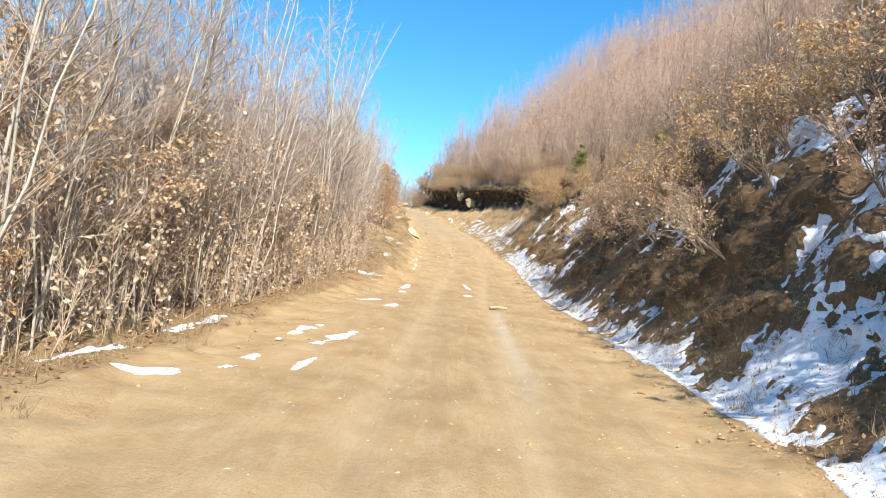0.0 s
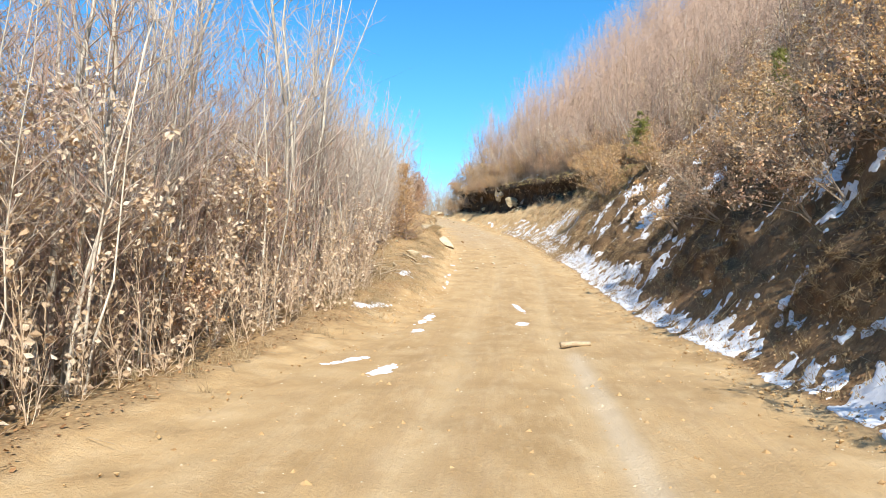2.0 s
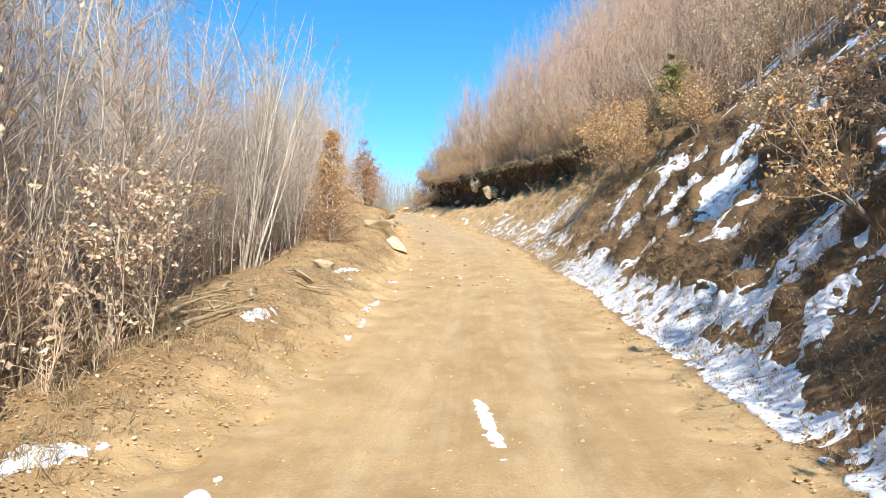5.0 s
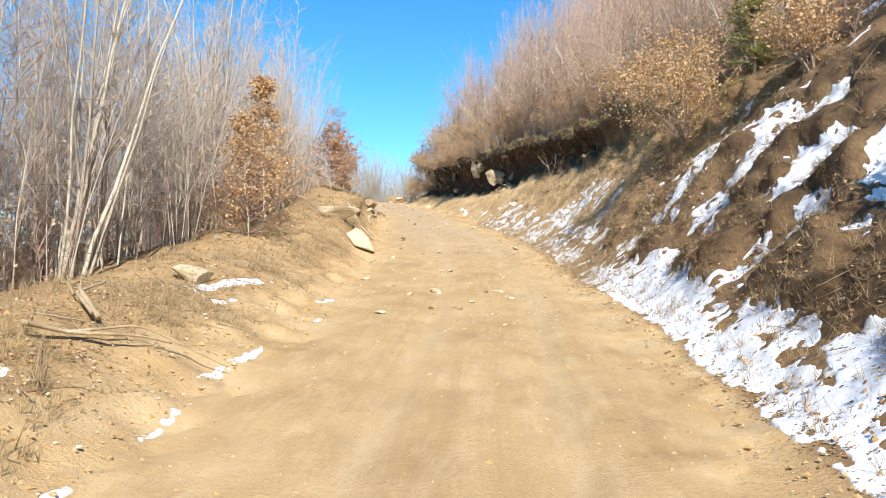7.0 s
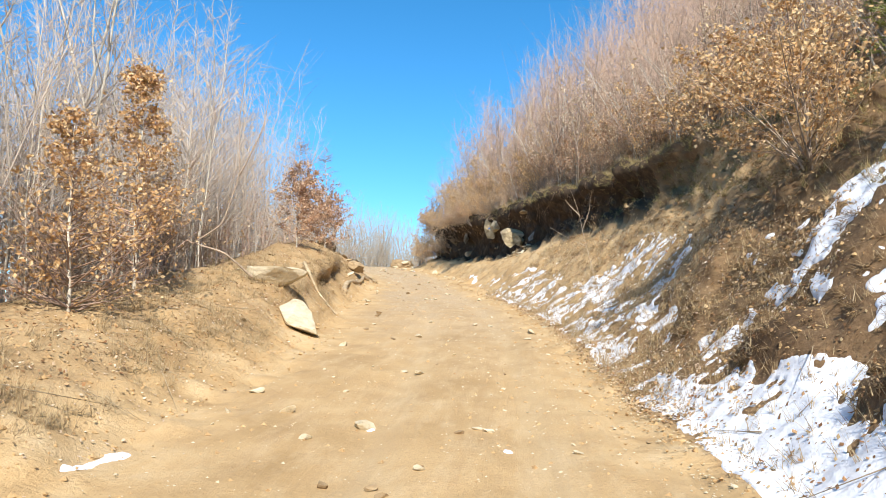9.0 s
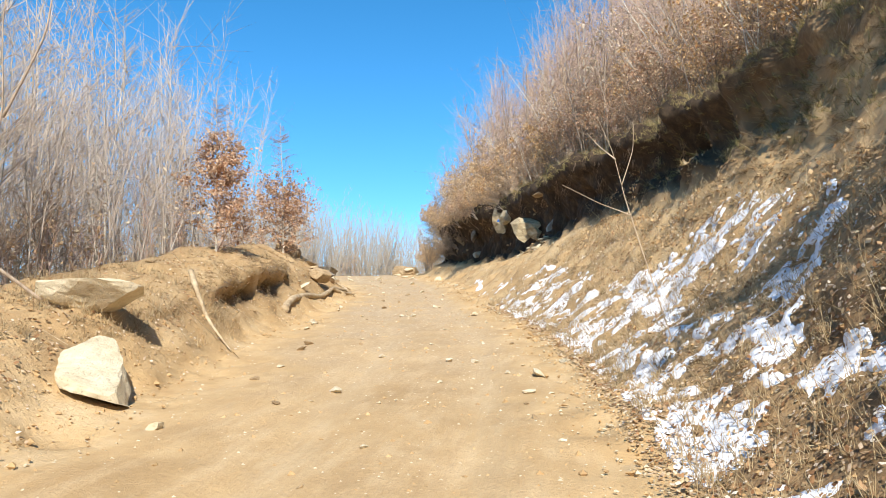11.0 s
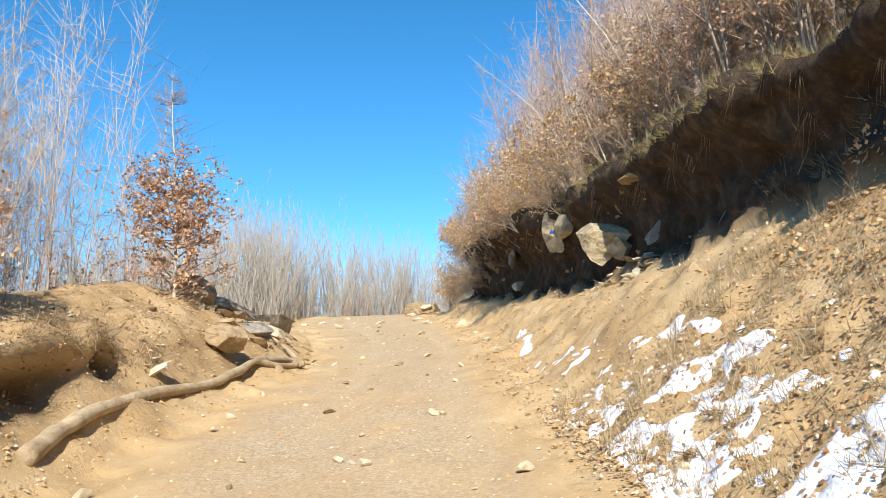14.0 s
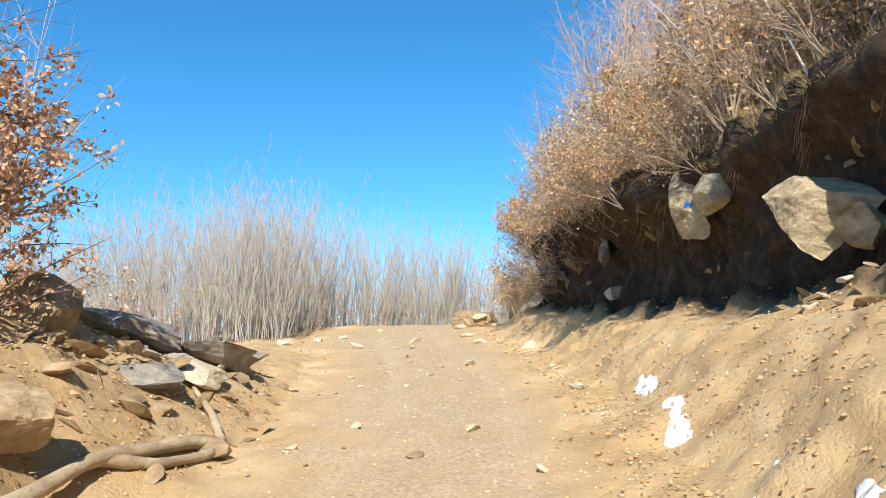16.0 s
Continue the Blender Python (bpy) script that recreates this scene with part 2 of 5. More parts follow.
def mesh_of(name, verts, tris, smooth=True):
    """A mesh from arrays of corners and triangles."""
    verts, tris = np.asarray(verts, np.float32), np.asarray(tris, np.int32)
    me = bpy.data.meshes.new(name)
    me.vertices.add(len(verts))
    me.vertices.foreach_set("co", verts.ravel())
    me.loops.add(tris.size)
    me.loops.foreach_set("vertex_index", tris.ravel())
    me.polygons.add(len(tris))
    me.polygons.foreach_set("loop_start", np.arange(0, tris.size, 3, dtype=np.int32))
    me.polygons.foreach_set("use_smooth", np.full(len(tris), smooth))
    me.update(calc_edges=True)
    return me


class Heap:
    """Gathers triangles of many pieces into one mesh."""

    def __init__(self):
        self.v, self.t, self.n = [], [], 0

    def add(self, v, t):
        self.v.append(np.asarray(v, float))
        self.t.append(np.asarray(t, int) + self.n)
        self.n += len(v)

    def tube(self, pts, radii, sides=5, cap=True):
        pts, radii = np.asarray(pts, float), np.asarray(radii, float)
        n = len(pts)
        tang = np.gradient(pts, axis=0)
        tang /= np.linalg.norm(tang, axis=1)[:, None] + 1e-9
        ref = np.where(np.abs(tang[:, 2:3]) > 0.9, [[1.0, 0, 0]], [[0, 0, 1.0]])
        a = np.cross(tang, ref)
        a /= np.linalg.norm(a, axis=1)[:, None] + 1e-9
        for k in range(1, n):
            if np.dot(a[k], a[k - 1]) < 0:
                a[k] = -a[k]
        b = np.cross(tang, a)
        ang = np.arange(sides) * 2 * math.pi / sides
        ring = a[:, None] * np.cos(ang)[None, :, None] + b[:, None] * np.sin(ang)[None, :, None]
        v = (pts[:, None] + ring * radii[:, None, None]).reshape(-1, 3)
        i, j = np.meshgrid(np.arange(n - 1), np.arange(sides), indexing="ij")
        p, q = i * sides + j, i * sides + (j + 1) % sides
        t = np.concatenate([np.stack([p, q, q + sides], -1).reshape(-1, 3), np.stack([p, q + sides, p + sides], -1).reshape(-1, 3)])
        if cap:
            v = np.concatenate([v, pts[:1], pts[-1:]])
            k = np.arange(sides)
            t = np.concatenate([t, np.stack([(k + 1) % sides, k, np.full(sides, n * sides)], -1),
                                np.stack([(n - 1) * sides + k, (n - 1) * sides + (k + 1) % sides, np.full(sides, n * sides + 1)], -1)])
        self.add(v, t)

    def spikes(self, base, way, radius):
        """Many thin tapered twigs at once: base, way (n, 3), radius (n)."""
        base, way, radius = np.asarray(base, float), np.asarray(way, float), np.asarray(radius, float)
        n = len(base)
        if not n:
            return
        d = way / (np.linalg.norm(way, axis=1)[:, None] + 1e-9)
        ref = np.where(np.abs(d[:, 2:3]) > 0.9, [[1.0, 0, 0]], [[0, 0, 1.0]])
        a = np.cross(d, ref)
        a /= np.linalg.norm(a, axis=1)[:, None] + 1e-9
        b = np.cross(d, a)
        rows = []
        for k in range(3):
            th = k * 2 * math.pi / 3
            rows.append(base + (a * math.cos(th) + b * math.sin(th)) * radius[:, None])
        rows.append(base + way)
        v = np.stack(rows, 1).reshape(-1, 3)
        one = np.array([[0, 1, 3], [1, 2, 3], [2, 0, 3]])
        self.add(v, (np.arange(n)[:, None, None] * 4 + one[None]).reshape(-1, 3))

    def leaves(self, at, size, rng, droop=0.5):
        """Folded, pointed leaves at the points."""
        at = np.asarray(at, float)
        n = len(at)
        if not n:
            return
        l = rng.normal(size=(n, 3))
        l[:, 2] = l[:, 2] * 0.6 - droop
        l /= np.linalg.norm(l, axis=1)[:, None]
        s = np.cross(l, rng.normal(size=(n, 3)))
        s /= np.linalg.norm(s, axis=1)[:, None] + 1e-9
        up = np.cross(s, l)
        k = (size * rng.uniform(0.65, 1.3, n))[:, None]
        v = np.stack([at, at + l * k * 0.5 + s * k * 0.34 + up * k * 0.12, at + l * k, at + l * k * 0.5 - s * k * 0.34 + up * k * 0.12], 1).reshape(-1, 3)
        self.add(v, (np.arange(n)[:, None, None] * 4 + np.array([[0, 1, 2], [0, 2, 3]])[None]).reshape(-1, 3))

    def mesh(self, name, smooth=True):
        return mesh_of(name, np.concatenate(self.v), np.concatenate(self.t), smooth)


def put(name, me, mat, parent=None, label=""):
    ob = new(name, me)
    me.materials.append(mat)
    if parent:
        ob.parent = parent
    return tagged(ob, label)


# ---- the land ----
# Cross-sections of the hillside at these distances along the track; every line runs the whole way.
Y_KEYS = np.array([-40, 0, 10, 17, 25, 31, 36, 42, 48, 54, 58, 63, 67, 71, 76, 80, 84, 90, 125], float)
ROAD_X = [0.2, 0.1, 0.3, 0.4, 0.6, 0.8, 0.9, 1.0, 0.7, 0.3, -0.2, -1.5, -2.2, -3.0, -4.9, -6.6, -8.0, -7.5, 14]
ROAD_Z = [-0.4, 1.05, 1.45, 1.8, 2.15, 2.6, 3.1, 3.8, 4.55, 5.4, 6.05, 6.8, 7.4, 8.0, 8.75, 9.3, 9.85, 10.6, 10.4]
LEFT_X = [-2.9, -2.9, -2.8, -2.7, -2.0, -1.6, -1.6, -1.8, -2.2, -2.7, -3.3, -3.85, -4.2, -5.2, -7.4, -9.6, -11.2, -11.5, 10]
BERM_X = [-3.9, -3.9, -3.8, -3.7, -3.1, -2.9, -3.1, -3.2, -3.4, -3.6, -3.9, -4.8, -5.3, -6.4, -8.8, -11, -12.6, -12.9, 8.5]
BERM_Z = [0.1, 0.1, 0.12, 0.12, 0.35, 0.75, 0.85, 0.75, 0.8, 1.1, 1.15, 1.1, 1.1, 0.6, 0.2, 0.12, 0.12, 0.15, 0.2]
MOUND_Z = [0.05, 0.05, 0.1, 0.1, 0.4, 0.75, 0.72, 0.85, 1.25, 1.5, 1.75, 1.9, 2.0, 1.0, 0.1, 0.0, -0.1, 0.0, 0.2]
RIGHT_X = [3.2, 3.2, 3.2, 3.2, 3.15, 3.15, 3.1, 3.1, 2.6, 2.1, 1.4, 0.0, -0.7, -1.5, -2.9, -4.4, -5.6, -4.4, 18]
BANK_X = [4.8, 4.8, 4.8, 4.8, 4.8, 4.8, 4.9, 4.8, 4.3, 4.0, 3.4, 2.1, 1.1, 0.1, -1.8, -3.4, -4.6, -2.8, 20]
BANK_Z = [1.2, 1.2, 1.2, 1.2, 1.3, 1.2, 1.0, 1.1, 1.0, 1.2, 1.2, 1.25, 1.2, 0.8, 0.6, 0.55, 0.5, 0.8, 0.5]
CUT_X = [5.9, 5.9, 5.9, 5.9, 5.9, 6.1, 6.5, 6.2, 5.6, 5.45, 4.75, 3.4, 2.4, 1.15, -0.8, -2.5, -3.7, -1.5, 22]
CUT_Z = [3.2, 3.2, 3.2, 3.2, 3.1, 2.8, 2.3, 2.8, 2.8, 3.15, 2.8, 2.4, 1.85, 1.15, 0.85, 0.8, 0.8, 1.0, 0.8]
TOP_X = [7.4, 7.4, 7.4, 7.4, 7.5, 8.1, 8.8, 8.2, 7.2, 6.1, 4.9, 3.3, 2.1, 0.7, -1.25, -2.95, -4.15, -0.5, 24]
TOP_Z = [5.5, 5.5, 5.5, 5.5, 5.5, 5.4, 5.3, 4.8, 4.5, 4.6, 3.95, 3.7, 3.6, 3.1, 2.8, 2.7, 2.6, 2.6, 2.0]

ROWS_Y = np.concatenate([[-900, -400, -160, -90], np.arange(-60, -6, 2.0), np.arange(-6, 26, 0.16), np.arange(26, 82, 0.13), np.arange(82, 92, 0.16), np.arange(92, 140, 2.0), [160, 220, 400, 900]])


def along(keys, y, soft=1.6):
    """One line's value at the distances y, its corners rounded off."""
    steps = np.linspace(-2 * soft, 2 * soft, 9)
    w = np.exp(-0.5 * (steps / soft) ** 2)
    return sum(k * np.interp(y + s, Y_KEYS, keys) for s, k in zip(steps, w)) / w.sum()


def sections(y):
    """The lines' x and z at the distances y: two arrays (lines, rows)."""
    rx, rz, lx, bx = along(ROAD_X, y), along(ROAD_Z, y), along(LEFT_X, y), along(BERM_X, y)
    r, kx, cx, tx = along(RIGHT_X, y), along(BANK_X, y), along(CUT_X, y), along(TOP_X, y)
    bz, tz = along(BERM_Z, y), along(TOP_Z, y)
    xs = [bx - 900, bx - 250, bx - 60, bx - 18, bx - 6.5, bx - 1.7, bx, lx, rx, r, r + 0.6, kx, cx, tx, tx + 1.2, tx + 8, tx + 32, tx + 250, tx + 900]
    zs = [rz + 50, rz + 8, rz - 15, rz - 3.2, rz - 0.3, rz + along(MOUND_Z, y), rz + bz, rz + 0.06, rz, rz + 0.05, rz + 0.14,
          rz + along(BANK_Z, y), rz + along(CUT_Z, y), rz + tz, rz + tz + 0.85, rz + tz + 6.8, rz + tz + 26, rz + tz + 70, rz + tz + 110]
    return np.array(xs), np.array(zs)


SPLIT = [2, 3, 5, 8, 12, 22, 18, 30, 28, 10, 20, 22, 26, 10, 12, 10, 5, 2]


def land(y):
    """Grids (rows, columns) of x and z of the smoothed cross-sections, and the column's line number."""
    xs, zs = sections(y)
    u = np.concatenate([np.linspace(i, i + 1, n, endpoint=False) for i, n in enumerate(SPLIT)] + [[len(SPLIT)]])
    i = np.minimum(u.astype(int), len(SPLIT) - 1)
    f = (u - i)[:, None]
    gx, gz = xs[i] * (1 - f) + xs[i + 1] * f, zs[i] * (1 - f) + zs[i + 1] * f
    for _ in range(6):
        gx[1:-1] = (gx[:-2] + 2 * gx[1:-1] + gx[2:]) / 4
        gz[1:-1] = (gz[:-2] + 2 * gz[1:-1] + gz[2:]) / 4
    return gx.T, gz.T, u


GX, GZ, U = land(ROWS_Y)
GY = np.repeat(ROWS_Y[:, None], GX.shape[1], 1)
ROAD_MID = along(ROAD_X, ROWS_Y)[:, None]


def step(a, lo, hi):
    t = np.clip((a - lo) / (hi - lo), 0, 1)
    return t * t * (3 - 2 * t)


# relief: ruts and clods on the track, lumps on the verges, a broken face on the cut
near = step(GY, -40, -8) * (1 - step(GY, 95, 130))
side = np.abs(GX - ROAD_MID)
P = np.stack([GX, GY, GZ], -1)
du, dv = np.gradient(P, axis=1), np.gradient(P, axis=0)
NRM = np.cross(du, dv)
NRM /= np.linalg.norm(NRM, axis=2)[..., None] + 1e-9
flatp = P.reshape(-1, 3)
lump = bumps(flatp, 1.6, 3, 3).reshape(GX.shape)
clod = bumps(flatp, 0.45, 5, 4).reshape(GX.shape)
ridge = 1 - 2.4 * np.abs(bumps(flatp * np.array([1, 1, 0.7]), 0.75, 17, 4).reshape(GX.shape))
broken = bumps(flatp * np.array([1, 1, 0.55]), 0.9, 7, 4).reshape(GX.shape)
on_road = step(U, 6.9, 7.3) * (1 - step(U, 8.75, 9.2))
# low_cut also draws the painted shade further down below the rocks
low_cut = 0.3 * step(GY, 62, 67)
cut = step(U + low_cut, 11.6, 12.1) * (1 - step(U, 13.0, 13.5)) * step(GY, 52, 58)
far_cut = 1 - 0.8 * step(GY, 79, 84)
cut_left = step(U, 6.05, 6.3) * (1 - step(U, 6.6, 7.0)) * step(GY, 52, 56) * (1 - step(GY, 66, 70))
broken_edge = step(GY, 55.8, 57.0) * (1 - step(GY, 61.9, 62.6))
torn = np.clip(0.75 + 1.3 * bumps(flatp * np.array([0.3, 1, 0.3]), 0.7, 37, 3).reshape(GX.shape), 0.15, 1.3)
# undercut below the left sod; its black shade is put into the colour too
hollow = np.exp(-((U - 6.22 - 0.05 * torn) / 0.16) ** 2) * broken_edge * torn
rough_side = (1 - on_road) * (1 - step(np.abs(GX), 25, 60))
loose = 1 + 0.9 * np.maximum(step(GY, 44, 52), step(GY, 18, 26) * (1 - step(U, 7, 7.5)))
push = rough_side * (0.12 * lump + 0.07 * loose * clod) + on_road * (0.035 * lump + 0.024 * clod)
lip = np.exp(-((U - 12.92) / 0.13) ** 2) * 0.34 - np.exp(-((U - 12.4) / 0.22) ** 2) * 0.26
push += step(GY, 50, 58) * (1 - step(GY, 75, 82)) * lip * (1 + 0.6 * lump) * (1 - 0.55 * np.exp(-((GY - 70.2) / 2.4) ** 2))
push += cut * far_cut * (0.30 * broken + 0.24 * ridge + 0.12 * clod - 0.1) + cut_left * (0.14 * broken - 0.1)
steep = step(U, 10.2, 11.0) * (1 - step(U, 13, 13.6)) * (1 - step(GY, 44, 50))
push += steep * 0.28 * broken
turf = step(U, 11.7, 12.3) * (1 - step(U, 13.2, 13.6)) * step(GY, 44, 49) * (1 - step(GY, 59, 63))
push += turf * (0.16 * ridge * (0.6 + 0.8 * lump) + 0.16 * broken)
clump = step(bumps(flatp, 1.25, 29, 3).reshape(GX.shape), -0.06, 0.26) * step(U, 10.5, 10.9) * (1 - step(U, 12.9, 13.3)) * (1 - step(GY, 47, 52))
push += 0.24 * clump * (1 + 0.5 * clod)
push *= near
P = P + NRM * push[..., None]
P[..., 2] += (0.14 + 0.14 * lump + 0.12 * clod) * step(U, 5.2, 5.8) * (1 - step(U, 5.97, 6.07)) * broken_edge
P[..., 0] += (0.06 * np.exp(-((U - 5.99) / 0.06) ** 2) * broken_edge - hollow * 0.62) * (1 + 0.6 * lump + 0.5 * clod)
P[..., 0] += 0.07 * ridge * np.exp(-((U - 6.0) / 0.1) ** 2) * broken_edge
rut = on_road * near * (np.exp(-((side - 0.8) / 0.22) ** 2) * -0.05 + np.exp(-(side / 0.3) ** 2) * 0.02)
P[..., 2] += rut


def grid_mesh(name, p, keep=None):
    n, m = p.shape[:2]
    i, j = np.meshgrid(np.arange(n - 1), np.arange(m - 1), indexing="ij")
    a = (i * m + j)
    if keep is not None:
        a = a[keep]
    a = a.ravel()
    t = np.concatenate([np.stack([a, a + 1, a + m + 1], -1), np.stack([a, a + m + 1, a + m], -1)])
    used, t = np.unique(t, return_inverse=True)
    me = mesh_of(name, p.reshape(-1, 3)[used], t.reshape(-1, 3))
    return me, used


def give(me, name, values):
    me.attributes.new(name, "FLOAT", "POINT").data.foreach_set("value", np.asarray(values, np.float32).ravel())


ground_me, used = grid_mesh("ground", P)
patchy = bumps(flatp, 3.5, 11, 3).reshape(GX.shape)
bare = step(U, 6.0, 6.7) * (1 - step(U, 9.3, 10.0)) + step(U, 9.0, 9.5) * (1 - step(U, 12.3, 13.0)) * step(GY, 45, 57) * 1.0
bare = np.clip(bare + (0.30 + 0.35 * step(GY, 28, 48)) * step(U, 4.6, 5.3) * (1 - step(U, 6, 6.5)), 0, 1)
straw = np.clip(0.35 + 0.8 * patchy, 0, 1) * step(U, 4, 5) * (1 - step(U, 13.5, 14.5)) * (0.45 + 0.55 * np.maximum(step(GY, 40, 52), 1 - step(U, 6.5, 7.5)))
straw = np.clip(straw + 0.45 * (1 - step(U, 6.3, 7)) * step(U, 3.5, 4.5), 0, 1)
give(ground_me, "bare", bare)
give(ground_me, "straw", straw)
# painted shade on cut face, steep bank and hollow; darker brown on grass clumps
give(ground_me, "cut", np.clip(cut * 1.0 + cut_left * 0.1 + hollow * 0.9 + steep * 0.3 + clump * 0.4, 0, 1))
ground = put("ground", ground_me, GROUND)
tagged(ground, "wooded hillside with brown leaf litter and bare soil banks", "ground", kind="structure")

# the track itself: a sheet that sinks under the verges
lo, hi = np.searchsorted(U, 6.75), np.searchsorted(U, 9.35)
rows = (ROWS_Y > -61) & (ROWS_Y < 130)
R = P[rows][:, lo:hi].copy()
ru = U[lo:hi][None]
edge = bumps(R.reshape(-1, 3), 0.7, 21, 3).reshape(R.shape[:2])
R[..., 2] += 0.03 - 0.09 * (1 - step(ru + 0.3 * edge, 6.8, 7.15)) - 0.09 * step(ru + 0.3 * edge, 8.8, 9.2)
road_me, _ = grid_mesh("road", R)
packed = np.exp(-((R[..., 0] - ROAD_MID[rows] - 0.95) / 0.13) ** 2) * step(R[..., 1], 6, 12) * (1 - step(R[..., 1], 19.5, 21)) * 0.8
give(road_me, "packed", packed)
give(road_me, "verge", 1 - step(ru + 0.5 * edge, 6.95, 7.45) * (1 - step(ru + 0.5 * edge, 8.55, 9.1)))
give(road_me, "stony", step(R[..., 1], 46, 62) * np.clip(0.62 + 0.6 * edge, 0, 0.9) * step(ru, 6.85, 7.5) * (1 - step(ru, 8.5, 9.15)))
wheel = np.abs(R[..., 0] - ROAD_MID[rows] + 0.25 * bumps(R.reshape(-1, 3) * np.array([0, 1, 0]), 14.0, 23, 2).reshape(R.shape[:2]))
give(road_me, "wheel", np.exp(-((wheel - 0.8) / 0.24) ** 2) * (0.7 + 0.5 * edge))
road = tagged(put("road", road_me, ROAD), "rutted dirt track of pale tan packed earth", "road", kind="structure")


def ground_at(x, y):
    """Height of the land at a place, and the row it lies in."""
    i = min(max(int(np.searchsorted(ROWS_Y, y)) - 1, 0), len(ROWS_Y) - 2)
    f = (y - ROWS_Y[i]) / (ROWS_Y[i + 1] - ROWS_Y[i])
    r = P[i] * (1 - f) + P[i + 1] * f
    k = np.argsort(r[:, 0])
    return float(np.interp(x, r[k, 0], r[k, 2]))


def top_at(x, y):
    """Height of the land above the cut."""
    i = int(np.argmin(np.abs(ROWS_Y - y)))
    k = U >= 13.0
    return float(np.interp(x, P[i, k, 0], P[i, k, 2]))


def line_x(keys, y):
    return float(along(keys, np.array([float(y)]))[0])


def open_top(y):
    """How far the trees stand back from the top of the bank on the open snowy slope."""
    return 2.6 * math.exp(-((y - 39) / 6.0) ** 4) + 0.9 * math.exp(-((y - 52.5) / 5.5) ** 4)


def open_verge(y):
    """How far the trees stand back from the verge."""
    return 1.2 * float(step(y, 38, 42)) + 1.7 * math.exp(-((y - 36.5) / 3.5) ** 2)


# ---- trees ----
def stem_line(rng, h, lean, wander, n=9):
    t = np.linspace(0, 1, n)
    drift = np.cumsum(rng.normal(0, wander, (n, 2)), 0)
    drift -= drift[0]
    return np.stack([lean[0] * t ** 1.3 + drift[:, 0], lean[1] * t ** 1.3 + drift[:, 1], h * t], -1)


def grow(rng, line, r0, count, reach, rise, heap_limb, heap_twig, start=0.2, min_r=0.0048, twigs=6):
    """Side limbs along a stem, each with fine twigs; returns the points where leaves may hang."""
    tips = []
    n = len(line)
    for _ in range(count):
        t = rng.uniform(start, 0.97)
        k = t * (n - 1)
        i = min(int(k), n - 2)
        at = line[i] + (line[i + 1] - line[i]) * (k - i)
        az = rng.uniform(0, 2 * math.pi)
        length = reach * (1.15 - t) * rng.uniform(0.6, 1.25)
        out, up = math.cos(rise), math.sin(rise)
        way = np.array([math.cos(az) * out, math.sin(az) * out, up + rng.normal(0, 0.15)]) * length
        q = np.linspace(0, 1, 3)[:, None]
        pts = at + way * q + np.array([0, 0, 0.2 * length]) * q ** 2 + rng.normal(0, 0.07 * length, (3, 3)) * q
        r = max(min_r * 1.7, r0 * (1 - t) * 0.6)
        heap_limb.tube(pts, np.linspace(r, min_r * 0.7, 3), 3, cap=False)
        f = rng.uniform(0.25, 1.0, twigs)
        base = np.array([np.interp(f, q[:, 0], pts[:, c]) for c in range(3)]).T
        tw = way / length * 0.6 + rng.normal(0, 0.6, (twigs, 3)) + np.array([0, 0, 0.25])
        tw *= (length * rng.uniform(0.22, 0.5, twigs))[:, None]
        heap_twig.spikes(base, tw, np.full(twigs, min_r))
        half = tw[:twigs // 2]
        side = half * 0.45 + rng.normal(0, 0.35, half.shape) * np.linalg.norm(half, axis=1)[:, None]
        fork = base[:len(half)] + half * rng.uniform(0.25, 0.7, (len(half), 1))
        heap_twig.spikes(fork, side, np.full(len(half), min_r * 0.75))
        tips.append(fork + side)
        tips.append(base)
        for s in (0.35, 0.7, 1.0):
            tips.append(base + tw * s)
    return np.concatenate(tips)


def sapling(name, seed, h, stems, limbs, bark, twig_mat, leaf_mat=None, leaf_count=0, leaf_low=0.05, leaf_high=0.75, spread=0.35, reach=1.1, r0=0.035, leaf_size=0.078, start=0.2, rise=38):
    """A slender young tree: root > trunk(s), limbs, foliage."""
    rng = np.random.default_rng(seed)
    root = new(name)
    tips = []
    for s in range(stems):
        hh = h * rng.uniform(0.75, 1.05)
        az = rng.uniform(0, 2 * math.pi)
        lean = rng.uniform(0.1, spread) * hh * (0.25 if stems == 1 else 0.55)
        line = stem_line(rng, hh, (lean * math.cos(az), lean * math.sin(az)), 0.05 * hh / 6)
        line[:, :2] += rng.normal(0, 0.09 if stems > 1 else 0, 2)
        line[0, 2] = -0.25
        tr = Heap()
        r = r0 * rng.uniform(0.7, 1.15)
        tr.tube(line, r * (1 - np.linspace(0, 1, len(line)) * 0.86), 6, cap=False)
        trunk = put("trunk", tr.mesh("trunk"), bark, root)
        limb = Heap()
        tips.append(grow(rng, line, r, limbs // stems, reach, radians(rise), limb, limb, start))
        put("crown", limb.mesh("crown"), twig_mat, trunk)
    if leaf_mat:
        tips = np.concatenate(tips)
        hh = tips[:, 2] / h
        away = np.hypot(tips[:, 0], tips[:, 1])
        hh[away > np.quantile(away, 0.97)] = -1
        tips = tips[(hh > leaf_low) & (hh < leaf_high * rng.uniform(0.8, 1.1, len(tips)))]
        pick = tips[rng.integers(0, len(tips), leaf_count)] + rng.normal(0, 0.035, (leaf_count, 3))
        lf = Heap()
        lf.leaves(pick, leaf_size, rng)
        put("foliage", lf.mesh("foliage", False), leaf_mat, root, "dry curled leaves still on the twigs")
    return root


